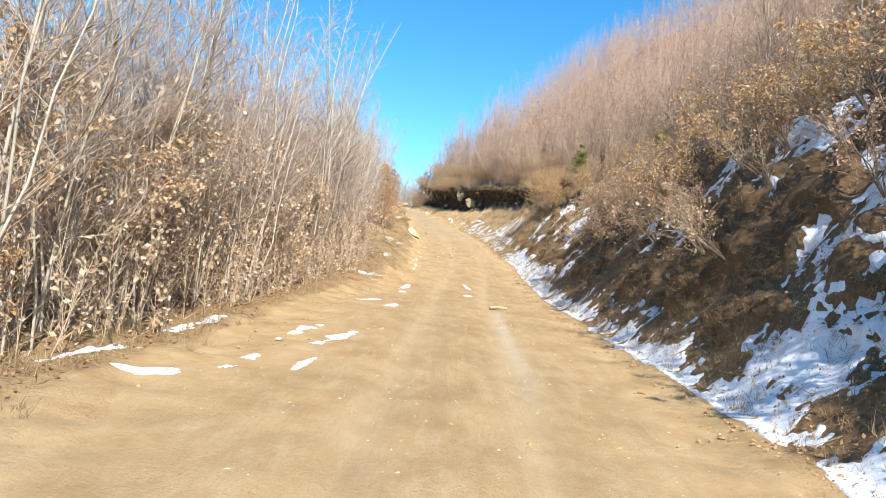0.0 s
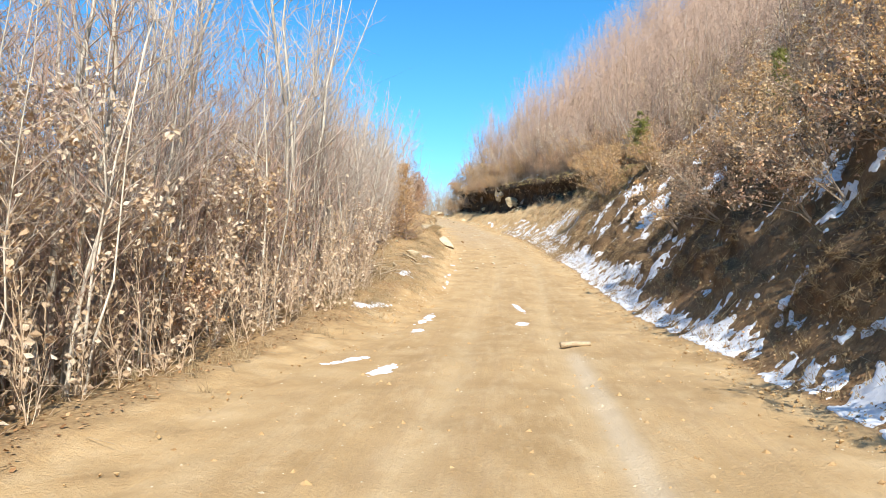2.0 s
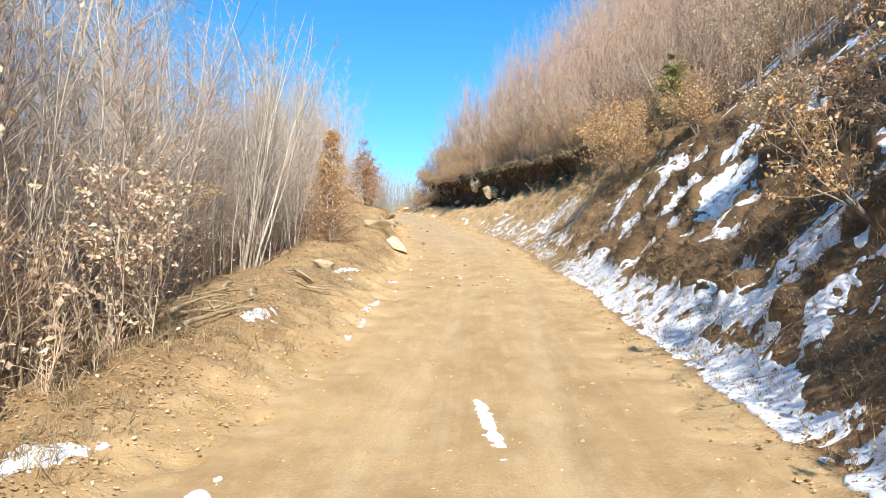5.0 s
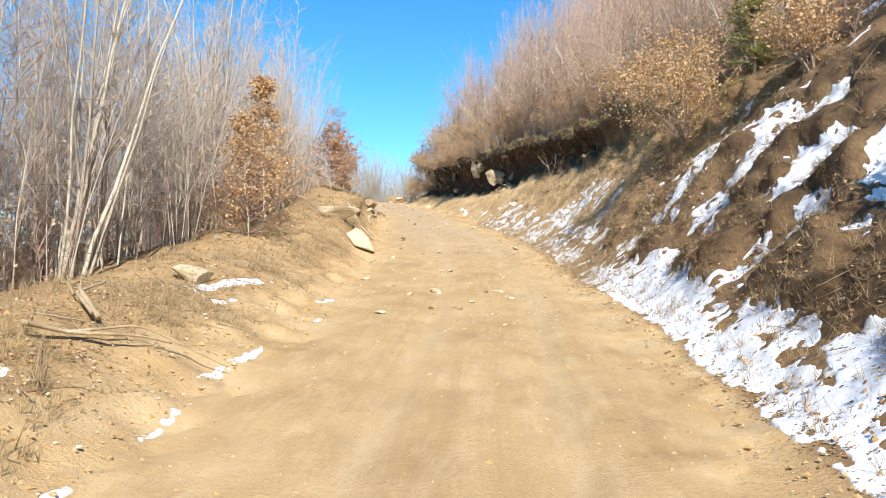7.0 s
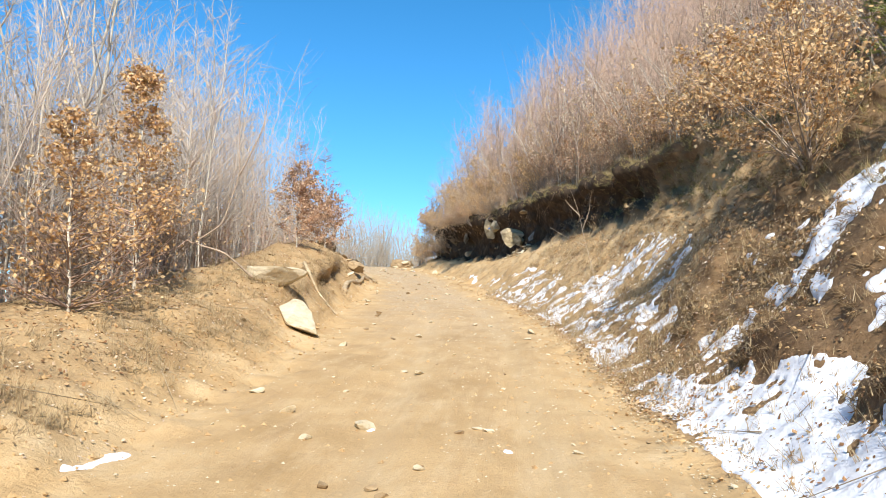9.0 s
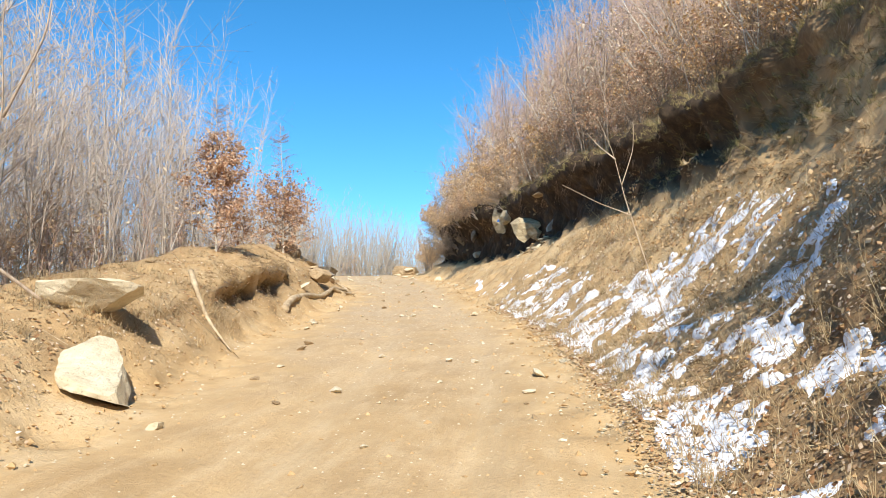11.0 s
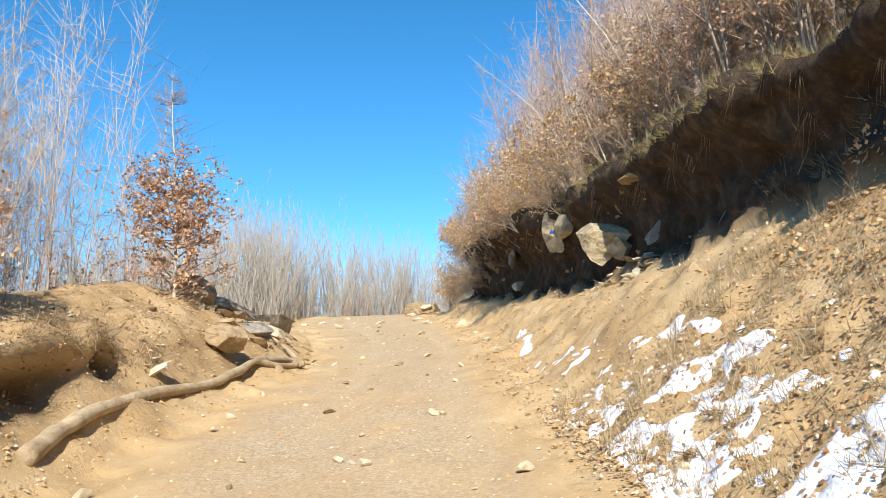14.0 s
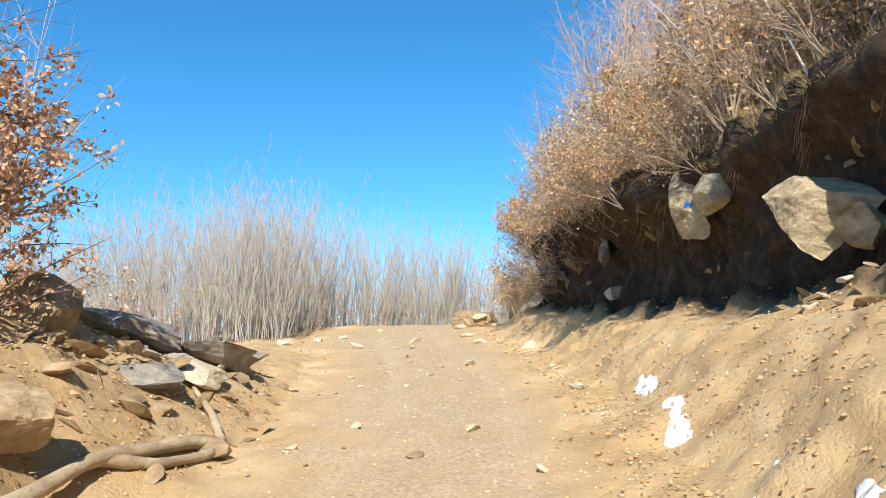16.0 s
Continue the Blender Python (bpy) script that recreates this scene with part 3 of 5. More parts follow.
def shrub(name, seed, h, width, leaf_mat, leaf_count, stems=5, limbs=34, leaf_size=0.082):
    """A spreading bush whose stems fan out from one stool."""
    rng = np.random.default_rng(seed)
    root = new(name)
    tips = []
    for s in range(stems):
        az = 2 * math.pi * (s + rng.uniform(-0.3, 0.3)) / stems
        o = width * rng.uniform(0.25, 0.75)
        line = stem_line(rng, h * rng.uniform(0.6, 1.0), (o * math.cos(az), o * math.sin(az)), 0.05, 6)
        line[0, 2] = -0.2
        tr = Heap()
        tr.tube(line, 0.022 * (1 - np.linspace(0, 1, len(line)) * 0.85), 5, cap=False)
        stem = put("stem", tr.mesh("stem"), BARK_BROWN, root)
        limb = Heap()
        tips.append(grow(rng, line, 0.022, limbs // stems + 1, width * 0.75, radians(30), limb, limb, 0.15))
        put("crown", limb.mesh("crown"), TWIGS_DARK, stem)
    tips = np.concatenate(tips)
    lf = Heap()
    lf.leaves(tips[rng.integers(0, len(tips), leaf_count)] + rng.normal(0, 0.05, (leaf_count, 3)), leaf_size, rng)
    put("foliage", lf.mesh("foliage", False), leaf_mat, root, "dry curled leaves still on the twigs")
    return root


def plant(proto, x, y, rng, scale=1.0, first={}):
    """Stands a copy of a prototype on the land (the prototype itself for its first place)."""
    z = (ground_at(x, y) if x < line_x(TOP_X, y) - 0.4 or x < -4 and y < 60 else top_at(x, y)) - 0.05
    m = pose(x, y, z, rng.normal(0, 3), rng.normal(0, 3), rng.uniform(0, 360)) @ Matrix.Diagonal((scale, scale, scale * rng.uniform(0.9, 1.12), 1))
    if proto.name not in first:
        first[proto.name] = True
        proto.matrix_basis = m
        return proto
    proto_scale = proto.scale.copy()
    proto.scale = (1, 1, 1)
    c = copy_thing(proto, m)
    proto.scale = proto_scale
    return c


bare_trees = []
for k in range(7):
    t = sapling("bare_sapling", 100 + k, 6.2 + 0.6 * (k % 3), 1 + k % 3, 46, BARK_PALE, TWIGS_GREY, spread=0.34, reach=1.3, r0=0.023)
    bare_trees.append(tagged(t, "slender leafless young tree with pale grey bark", "tree", "young trees on the hillside"))
hill_trees = []
for k in range(5):
    t = sapling("hill_sapling", 200 + k, 5.0 + 0.5 * (k % 3), 2 + k % 2, 44, BARK_BROWN, TWIGS, spread=0.42, reach=1.15, r0=0.024)
    hill_trees.append(tagged(t, "thin leafless brown sapling growing on the slope", "tree", "young trees on the hillside"))
leafy_trees = []
for k in range(4):
    t = sapling("leafy_sapling", 300 + k, 4.6 + 0.5 * k, 1 + k % 2, 38, BARK_PALE, TWIGS, LEAF_TAN if k % 2 else LEAF_PALE, 950, 0.04, 0.56, reach=1.25, r0=0.024)
    leafy_trees.append(tagged(t, "young beech holding dry tan leaves on its lower twigs", "tree", "young trees on the hillside"))
rust_shrubs = []
for k in range(4):
    t = shrub("beech_shrub", 400 + k, 2.3 + 0.3 * k, 1.3, (LEAF_RUST, LEAF_GOLD, LEAF_GOLD, LEAF_TAN)[k], 680)
    rust_shrubs.append(tagged(t, "spreading bush thick with dry rust brown leaves", "bush", "bushes on the bank"))
brush = []
for k in range(3):
    t = shrub("bare_bush", 440 + k, 2.0 + 0.4 * k, 1.2, LEAF_TAN, 90, 5, 42)
    brush.append(tagged(t, "tangled leafless bush of thin brown stems", "bush", "bushes on the bank"))

place = np.random.default_rng(9)
# left of the track: a strip of young trees behind the verge
for y in np.arange(6.5, 56, 0.42):
    b = line_x(BERM_X, y)
    for _ in range(2 if y < 30 else 1):
        x = b - 0.5 - place.gamma(1.3, 1.5)
        yy = y + place.uniform(-0.4, 0.4)
        x -= open_verge(y)
        leafy = 0.42 if y < 26 else 0.15
        proto = leafy_trees[place.integers(4)] if place.uniform() < leafy else bare_trees[place.integers(7)]
        plant(proto, x, yy, place, place.uniform(0.75, 1.12))
for y in np.arange(7.5, 56, 0.9):
    x = line_x(BERM_X, y) - place.uniform(0.5, 2.4) - open_verge(y)
    plant((rust_shrubs + brush)[place.integers(7)] if y < 27 else brush[place.integers(3)], x, y + place.uniform(-0.8, 0.8), place, place.uniform(0.45, 0.85))
pole_trees = []
for k in range(3):
    t = sapling("pole_tree", 340 + k, 8.5 + k, 2 + k % 2, 60, BARK_PALE, TWIGS_GREY, spread=0.5, reach=1.6, r0=0.05, start=0.3)
    pole_trees.append(tagged(t, "taller leafless tree with leaning pale trunks", "tree", "young trees on the hillside"))
for y in list(np.arange(8, 26, 1.7)) + list(np.arange(26, 54, 2.6)):
    plant(pole_trees[place.integers(3)], line_x(BERM_X, y) - place.uniform(1.0, 3.2) - open_verge(y), y + place.uniform(-1, 1), place, place.uniform(0.8, 1.1))
# behind the mound the slope falls away under taller trees
for _ in range(70):
    y = place.uniform(54, 67.5)
    plant(bare_trees[place.integers(7)], line_x(BERM_X, min(y, 70)) - place.uniform(3.0, 9), y, place, place.uniform(0.9, 1.25))
# right: saplings and bushes along the top of the bank
for y in np.arange(-9, 85, 1.0):
    for _ in range(2):
        yy = y + place.uniform(-0.5, 0.5)
        x = line_x(TOP_X, yy) + 0.3 + place.gamma(1.2, 1.6) + open_top(yy)
        plant(hill_trees[place.integers(5)] if place.uniform() < 0.8 else leafy_trees[place.integers(4)], x, yy, place, place.uniform(0.75, 1.12))
for y in np.arange(-10, 84, 1.0):
    yy = y + place.uniform(-0.4, 0.4)
    plant((rust_shrubs + brush)[place.integers(7)], line_x(TOP_X, yy) + place.uniform(0.0, 1.2) + open_top(yy), yy, place, place.uniform(0.55, 0.95))
# bushes that grow out of the steep bank and hang over its broken edge
for y in list(np.arange(-9, 31, 0.8)) + list(np.arange(73.5, 85, 0.85)):
    i = int(np.argmin(np.abs(ROWS_Y - y - place.uniform(-0.4, 0.4))))
    j = int(np.argmin(np.abs(U - (place.uniform(11.9, 13.1) if y < 31 else place.uniform(12.6, 13.0)))))
    b = plant((rust_shrubs * 2 + brush)[place.integers(11)], line_x(TOP_X, y) + 0.5, y, place)
    k = place.uniform(0.6, 0.95) if y < 31 else place.uniform(0.45, 0.8)
    b.matrix_basis = pose(*P[i, j], 0, -28 - 10 * place.uniform(), 0) @ pose(0, 0, 0, 0, 0, place.uniform(0, 360)) @ Matrix.Diagonal((k, k, k, 1))
for y in np.arange(12.5, 31, 0.75):
    i, j = int(np.argmin(np.abs(ROWS_Y - y))), int(np.argmin(np.abs(U - place.uniform(11.35, 12.6))))
    b = plant((rust_shrubs * 2 + brush)[place.integers(11)], line_x(TOP_X, y) + 0.5, y, place)
    k = place.uniform(0.5, 0.85)
    b.matrix_basis = pose(*P[i, j], place.normal(0, 10), -38 - 14 * place.uniform(), 0) @ pose(0, 0, 0, 0, 0, place.uniform(0, 360)) @ Matrix.Diagonal((k, k, k, 1))
for y in (67.6, 68.7, 69.8, 70.9, 72.2, 72.9, 74.2, 75.3, 76.5, 77.4):
    i, j = int(np.argmin(np.abs(ROWS_Y - y))), int(np.argmin(np.abs(U - 13.0)))
    b = plant(brush[place.integers(3)], line_x(TOP_X, y) + 0.5, y, place)
    b.matrix_basis = pose(*P[i, j], 0, -34, 0) @ pose(0, 0, 0, 0, 0, place.uniform(0, 360)) @ Matrix.Diagonal((0.5, 0.5, 0.5, 1))
for y in np.arange(71.5, 87.5, 0.5):
    i, j = int(np.argmin(np.abs(ROWS_Y - y))), int(np.argmin(np.abs(U - (place.uniform(12.85, 13.15) if y < 78 else place.uniform(12.2, 13.1)))))
    b = plant((rust_shrubs * 2 + brush)[place.integers(11)], line_x(TOP_X, y) + 0.5, y, place)
    k = place.uniform(0.42, 0.68)
    b.matrix_basis = pose(*P[i, j], place.normal(0, 12), -38 - 22 * place.uniform(), 0) @ pose(0, 0, 0, 0, 0, place.uniform(0, 360)) @ Matrix.Diagonal((k, k, k, 1))
edge_stems = []
for k in range(4):
    t = sapling("edge_sapling", 360 + k, 3.6 + 0.4 * k, 4 + k % 2, 60, BARK_PALE, TWIGS_PINK, LEAF_GOLD, 260, 0.03, 0.5, spread=0.75, reach=0.9, r0=0.02, leaf_size=0.06, start=0.15, rise=30)
    edge_stems.append(tagged(t, "fan of thin pale stems leaning out over the bank", "tree", "young trees on the hillside"))
for y in np.arange(50, 86, 1.05):
    b = plant(edge_stems[place.integers(4)], line_x(TOP_X, y) + place.uniform(0.1, 1.4) + open_top(y) + 0.7 * math.exp(-((y - 64) / 5) ** 4), y, place)
    k = place.uniform(0.65, 1.05) if y < 73 else place.uniform(0.45, 0.7)
    b.matrix_basis = Matrix.Translation(b.matrix_basis.translation) @ pose(0, 0, 0, place.normal(0, 8), -14 - 14 * place.uniform(), 0) @ pose(0, 0, 0, 0, 0, place.uniform(0, 360)) @ Matrix.Diagonal((k, k, k, 1))
for y in np.arange(54, 82, 0.7):
    plant(rust_shrubs[place.integers(4)], line_x(TOP_X, y) + place.uniform(0.3, 1.3), y, place, place.uniform(0.75, 1.05))
for y in (81.6, 82.3, 83.0, 83.7, 84.4, 85.2):
    i, j = int(np.argmin(np.abs(ROWS_Y - y))), int(np.argmin(np.abs(U - place.uniform(11.3, 12.2))))
    b = plant((rust_shrubs + brush)[place.integers(7)], line_x(TOP_X, y) + 0.5, y, place)
    k = place.uniform(0.4, 0.55)
    b.matrix_basis = pose(*P[i, j], 0, -34, 0) @ pose(0, 0, 0, 0, 0, place.uniform(0, 360)) @ Matrix.Diagonal((k, k, k, 1))
for x, y in ((-4.3, 83.0), (-4.6, 84.4), (-3.9, 81.6), (-3.6, 85.6), (-4.9, 86.0)):
    plant((rust_shrubs + brush)[place.integers(7)], x, y, place, 0.8)


def woods(name, spots, rng, h_lo, h_hi, mat, label, twigs=46, r=0.026, low=0.15, wide=0.6, fan=0.09, fine_r=0.009, leaf_mat=None, share=0.5, each=9, reach=0.8):
    """Distant crowded young trees, joined."""
    heap, leafy = Heap(), []
    for x, y in spots:
        h = rng.uniform(h_lo, h_hi)
        z = (top_at(x, y) if x > line_x(TOP_X, y) else ground_at(x, y)) - 0.2
        lean = rng.normal(0, fan * h, 2)
        line = stem_line(rng, h, lean, 0.03, 5) + np.array([x, y, z])
        heap.tube(line, r * np.array([1, 0.8, 0.6, 0.38, 0.15]), 3, cap=False)
        t = rng.uniform(low, 1.0, twigs)
        base = np.array([np.interp(t, np.linspace(0, 1, 5), line[:, c]) for c in range(3)]).T
        way = rng.normal(0, wide, (twigs, 3)) + np.array([0, 0, 0.75])
        way *= (rng.uniform(0.4, 1.1, twigs) * (1.3 - t))[:, None] * 0.26 * h
        heap.spikes(base, way, np.full(twigs, fine_r))
        if leaf_mat and rng.uniform() < share:
            low_ones = np.where(t < reach)[0]
            k = rng.choice(low_ones, each * 3)
            leafy.append(base[k] + way[k] * rng.uniform(0.3, 1.0, (len(k), 1)))
    ob = tagged(put(name, heap.mesh(name), mat), label, "woods", kind="stuff")
    if leafy:
        lf = Heap()
        lf.leaves(np.concatenate(leafy), 0.085, rng)
        put("foliage", lf.mesh("foliage", False), leaf_mat, ob, "dry curled leaves still on the twigs")
    return ob


wr = np.random.default_rng(31)
spots = [(line_x(TOP_X, y) + open_top(y) + wr.uniform(1.5, 20), y) for y in wr.uniform(-8, 96, 3400)]
woods("hillside_woods", spots, wr, 3.2, 6.6, TWIGS_PINK, "dense leafless brown thicket covering the hillside", 31, 0.015, 0.08, 1.0, 0.1, 0.008)
spots = [(line_x(TOP_X, y) + wr.uniform(18, 40), y) for y in wr.uniform(-5, 95, 1050)]
woods("hilltop_woods", spots, wr, 4.0, 6.6, TWIGS_PINK, "leafless brown woods along the top of the hill", 22, 0.016, 0.15, 0.9, 0.09, 0.011)
spots = [(line_x(BERM_X, min(y, 70)) - wr.uniform(5, 26), y) for y in wr.uniform(8, 70, 680)]
woods("valley_woods", spots, wr, 6.0, 8.5, TWIGS_GREY, "dense leafless grey thicket on the slope below the track", 46, 0.022, 0.15, 0.75, 0.13)
spots = [(line_x(BERM_X, y) - 3 - wr.uniform(0, 14), y) for y in wr.uniform(10, 46, 640)]
woods("back_thicket", spots, wr, 5.0, 8.6, TWIGS_ROSE, "dense pinkish brown thicket behind the first trees", 52, 0.014, 0.06, 0.9, 0.1, 0.0065)
spots = []
for k in range(1300):
    if k < 480:
        y = 80 + 9 * wr.uniform()
        x = line_x(LEFT_X, y) - 0.7 - 16 * wr.uniform() ** 1.3
    else:
        y = wr.uniform(90, 112)
        x = line_x(LEFT_X, y) - 0.2 - 20 * wr.uniform() ** 1.6
    spots += [(x + wr.normal(0, 0.15), y + wr.normal(0, 0.15)) for _ in range(3)]
woods("crest_thicket", spots, wr, 3.4, 5.6, TWIGS_PALE, "pale leafless thicket of upright stems at the crest", 17, 0.016, 0.12, 0.36, 0.2, 0.008)
spots = [(line_x(ROAD_X, y) - 5.5 - wr.uniform(0, 34), y) for y in wr.uniform(112, 140, 700)]
woods("far_woods", spots, wr, 4.5, 7.5, TWIGS_PINK, "brown leafless woods beyond the crest", 18, 0.03, 0.05, 0.8, 0.1, 0.016)
spots = [(line_x(BERM_X, y) - 0.6 - wr.gamma(1.5, 1.7) - open_verge(y), y) for y in wr.uniform(13, 28, 200)]
woods("verge_thicket", spots, wr, 3.2, 6.2, TWIGS_ROSE, "crowded thin reddish brown saplings with dry leaves beside the track", 52, 0.013, 0.04, 0.45, 0.12, 0.006, LEAF_TAN, 0.6, 10, 0.6)
spots = [(line_x(BERM_X, y) - 0.6 - wr.gamma(1.5, 1.7), y) for y in wr.uniform(7, 13.5, 75)]
woods("pale_thicket", spots, wr, 3.2, 6.2, TWIGS_PALE, "crowded thin straw coloured saplings with dry leaves beside the track", 46, 0.014, 0.04, 0.5, 0.12, 0.006, LEAF_PALE, 0.7, 12, 0.6)
spots = [(line_x(BERM_X, y) - 0.6 - wr.gamma(1.5, 1.9) - open_verge(y), y) for y in wr.uniform(27, 54, 240)]
spots += [(line_x(BERM_X, min(y, 70)) - 2.0 - wr.gamma(1.5, 2.2), y) for y in wr.uniform(54, 69, 180)]
woods("bare_thicket", spots, wr, 3.6, 6.8, TWIGS_GREY, "crowded thin leafless grey saplings beside the track", 46, 0.015, 0.15, 0.7, 0.15, 0.006, LEAF_TAN, 0.25, 6, 0.4)
spots = [(line_x(BERM_X, y) - 0.7 - wr.gamma(1.5, 2.2) - open_verge(y), y) for y in wr.uniform(7, 56, 520)]
spots += [(line_x(BERM_X, y) - wr.uniform(1.8, 8), y) for y in wr.uniform(54, 78, 260)]
spots += [(line_x(TOP_X, y) + open_top(y) + wr.gamma(1.2, 1.4), y) for y in wr.uniform(-8, 86, 500)]
spots += [(line_x(LEFT_X, y) - 0.2 - 18 * wr.uniform() ** 1.5, y) for y in wr.uniform(86, 110, 330)]
woods("undergrowth", spots, wr, 0.9, 2.3, TWIGS_ROSE, "tangled brown undergrowth with dry leaves between the young trees", 34, 0.009, 0.02, 0.6, 0.2, 0.007, LEAF_TAN, 0.6, 9, 0.9)
spots = [(line_x(BERM_X, y) - 0.1 - wr.gamma(1.2, 0.45), y) for y in wr.uniform(6.5, 30, 160)]
woods("verge_scrub", spots, wr, 0.9, 2.6, TWIGS_TAN, "low pale scrub with dry leaves along the track", 40, 0.009, 0.02, 0.55, 0.16, 0.006, LEAF_PALE, 0.8, 11, 0.9)
spots = [(line_x(TOP_X, y) + 0.5 + open_top(y) + wr.gamma(1.7, 2.6), y) for y in wr.uniform(-2, 84, 800)]
woods("hillside_scrub", spots, wr, 1.6, 3.6, TWIGS_TAN, "golden brown scrub covering the lower hillside", 44, 0.011, 0.03, 0.6, 0.2, 0.007, LEAF_GOLD, 0.4, 12, 0.8)


# ---- snow ----
def fine(a, rows, cols, k):
    """Bilinear refinement of a part of a grid, k times in each direction."""
    a = a[rows][:, cols]
    n, m = a.shape[:2]
    v, w = np.linspace(0, n - 1, (n - 1) * k + 1), np.linspace(0, m - 1, (m - 1) * k + 1)
    i, j = np.minimum(v.astype(int), n - 2), np.minimum(w.astype(int), m - 2)
    f, g = (v - i)[:, None], (w - j)[None]
    if a.ndim == 3:
        f, g = f[..., None], g[..., None]
    return (a[i][:, j] * (1 - f) * (1 - g) + a[i + 1][:, j] * f * (1 - g) + a[i][:, j + 1] * (1 - f) * g + a[i + 1][:, j + 1] * f * g)


rows = np.where((ROWS_Y > -5) & (ROWS_Y < 70))[0]
cols = np.where((U > 9.05) & (U < 14.7))[0]
SP, SN = fine(P, rows, cols, 3), fine(NRM, rows, cols, 3)
SU, SY = fine(np.repeat(U[None], len(ROWS_Y), 0), rows, cols, 3), fine(GY, rows, cols, 3)
foot = step(SU, 9.5, 9.75) * (1 - step(SU, 10.1, 10.45))
slope = step(SU, 10.2, 10.7) * (1 - step(SU, 12.7, 13.3))
cover = foot * (0.86 * step(SY, 0, 4) * (1 - step(SY, 48, 53)) + 0.45 * step(SY, 48, 52) * (1 - step(SY, 57, 61)))
cover += slope * (0.42 * (1 - step(SY, 24, 30)) + 0.74 * step(SY, 26, 31) * (1 - step(SY, 44, 49)) + 0.64 * step(SY, 45, 49) * (1 - step(SY, 54, 57)) * (1 - step(SU, 11.3, 11.8)))
cover += 0.34 * step(SY, 54, 57) * (1 - step(SY, 65, 68)) * step(SU, 9.4, 9.8) * (1 - step(SU, 10.6, 11.1))
cover -= 0.12 * step(SU, 10.7, 10.95) * (1 - step(SU, 11.3, 11.6)) * step(SY, 34, 37) * (1 - step(SY, 45, 48))
bare_belt = step(SU, 10.4, 10.6) * (1 - step(SU, 11.05, 11.35)) * step(SY, 36, 39) * (1 - step(SY, 45, 46.5))
cover += 0.28 * step(SU, 13.1, 13.5) * (1 - step(SY, 44, 50))
cover += 0.42 * step(SU, 9.8, 10.0) * (1 - step(SU, 10.7, 11.0)) * step(SY, 28, 31) * (1 - step(SY, 45, 49))
blanket = np.exp(-(((SY - 11.0) / 2.6) ** 2 + ((SU - 11.75) / 0.42) ** 2)) + np.exp(-(((SY - 14.5) / 2.2) ** 2 + ((SU - 12.8) / 0.3) ** 2))
blanket += np.exp(-(((SY - 8.4) / 1.7) ** 2 + ((SU - 10.7) / 0.3) ** 2))
cover += 0.6 * blanket
sp = SP.reshape(-1, 3)
field = 0.95 * bumps(sp * np.array([0.85, 1.1, 0.85]), 1.4, 41, 4) + 0.8 * bumps(sp * np.array([0.8, 1.25, 0.8]), 0.42, 47, 4) + 0.55 * bumps(sp, 0.14, 49, 2)
depth = (field.reshape(SU.shape) - (0.62 - 1.05 * cover) - 1.5 * (1 - step(cover, 0.03, 0.2))) * 0.22
depth -= 0.30 * fine(clump, rows, cols, 3) + 0.13 * bare_belt
depth = np.minimum(depth, 0.014 + 0.014 * field.reshape(SU.shape))
S = SP + SN * np.maximum(depth, -0.04)[..., None]
keep = np.maximum.reduce([depth[:-1, :-1], depth[1:, :-1], depth[:-1, 1:], depth[1:, 1:]]) > 0.0
snow_me, _ = grid_mesh("snow", S, keep)
tagged(put("bank_snow", snow_me, SNOW), "patches of old melting snow on the bank", "snow", kind="stuff")


def surface_at(x, y):
    """Height of the top of the track or land."""
    return ground_at(x, y) + (0.03 if line_x(LEFT_X, y) + 0.3 < x < line_x(RIGHT_X, y) - 0.2 else 0.0)


def snow_patch(x, y, length, width, turn, seed, height=surface_at):
    """A thin ragged sheet of snow lying on the ground."""
    rng = np.random.default_rng(seed)
    n, m = 60, 30
    a, b = np.meshgrid(np.linspace(-1.5, 1.5, n), np.linspace(-1.7, 1.7, m), indexing="ij")
    c, s = math.cos(radians(turn)), math.sin(radians(turn))
    px, py = x + a * length / 2 * c - b * width / 2 * s, y + a * length / 2 * s + b * width / 2 * c
    zz = np.array([height(u, v) for u, v in zip(px.ravel(), py.ravel())]).reshape(n, m)
    q = np.stack([px, py, zz], -1).reshape(-1, 3)
    e = 0.8 - np.sqrt(a * a + b * b) + (0.9 * bumps(q + seed, 0.34, 51, 3) + 0.45 * bumps(q + seed, 0.08, 53, 2)).reshape(n, m)
    h = np.clip(e * 0.06, -0.03, 0.016)
    q = q.reshape(n, m, 3)
    q[..., 2] += h
    ok = np.maximum.reduce([h[:-1, :-1], h[1:, :-1], h[:-1, 1:], h[1:, 1:]]) > 0
    left = ok.copy()
    while left.any():
        todo, isle = [tuple(np.argwhere(left)[0])], np.zeros_like(ok)
        left[todo[0]] = False
        while todo:
            i, j = todo.pop()
            isle[i, j] = True
            for u, v in ((i + 1, j), (i - 1, j), (i, j + 1), (i, j - 1)):
                if 0 <= u < n - 1 and 0 <= v < m - 1 and left[u, v]:
                    left[u, v] = False
                    todo.append((u, v))
        if isle.sum() > 8:
            me, _ = grid_mesh("snow_patch", q, isle)
            tagged(put("snow_patch", me, SNOW), "small ragged patch of melting snow on the dirt", "snow", "snow patches on the track")


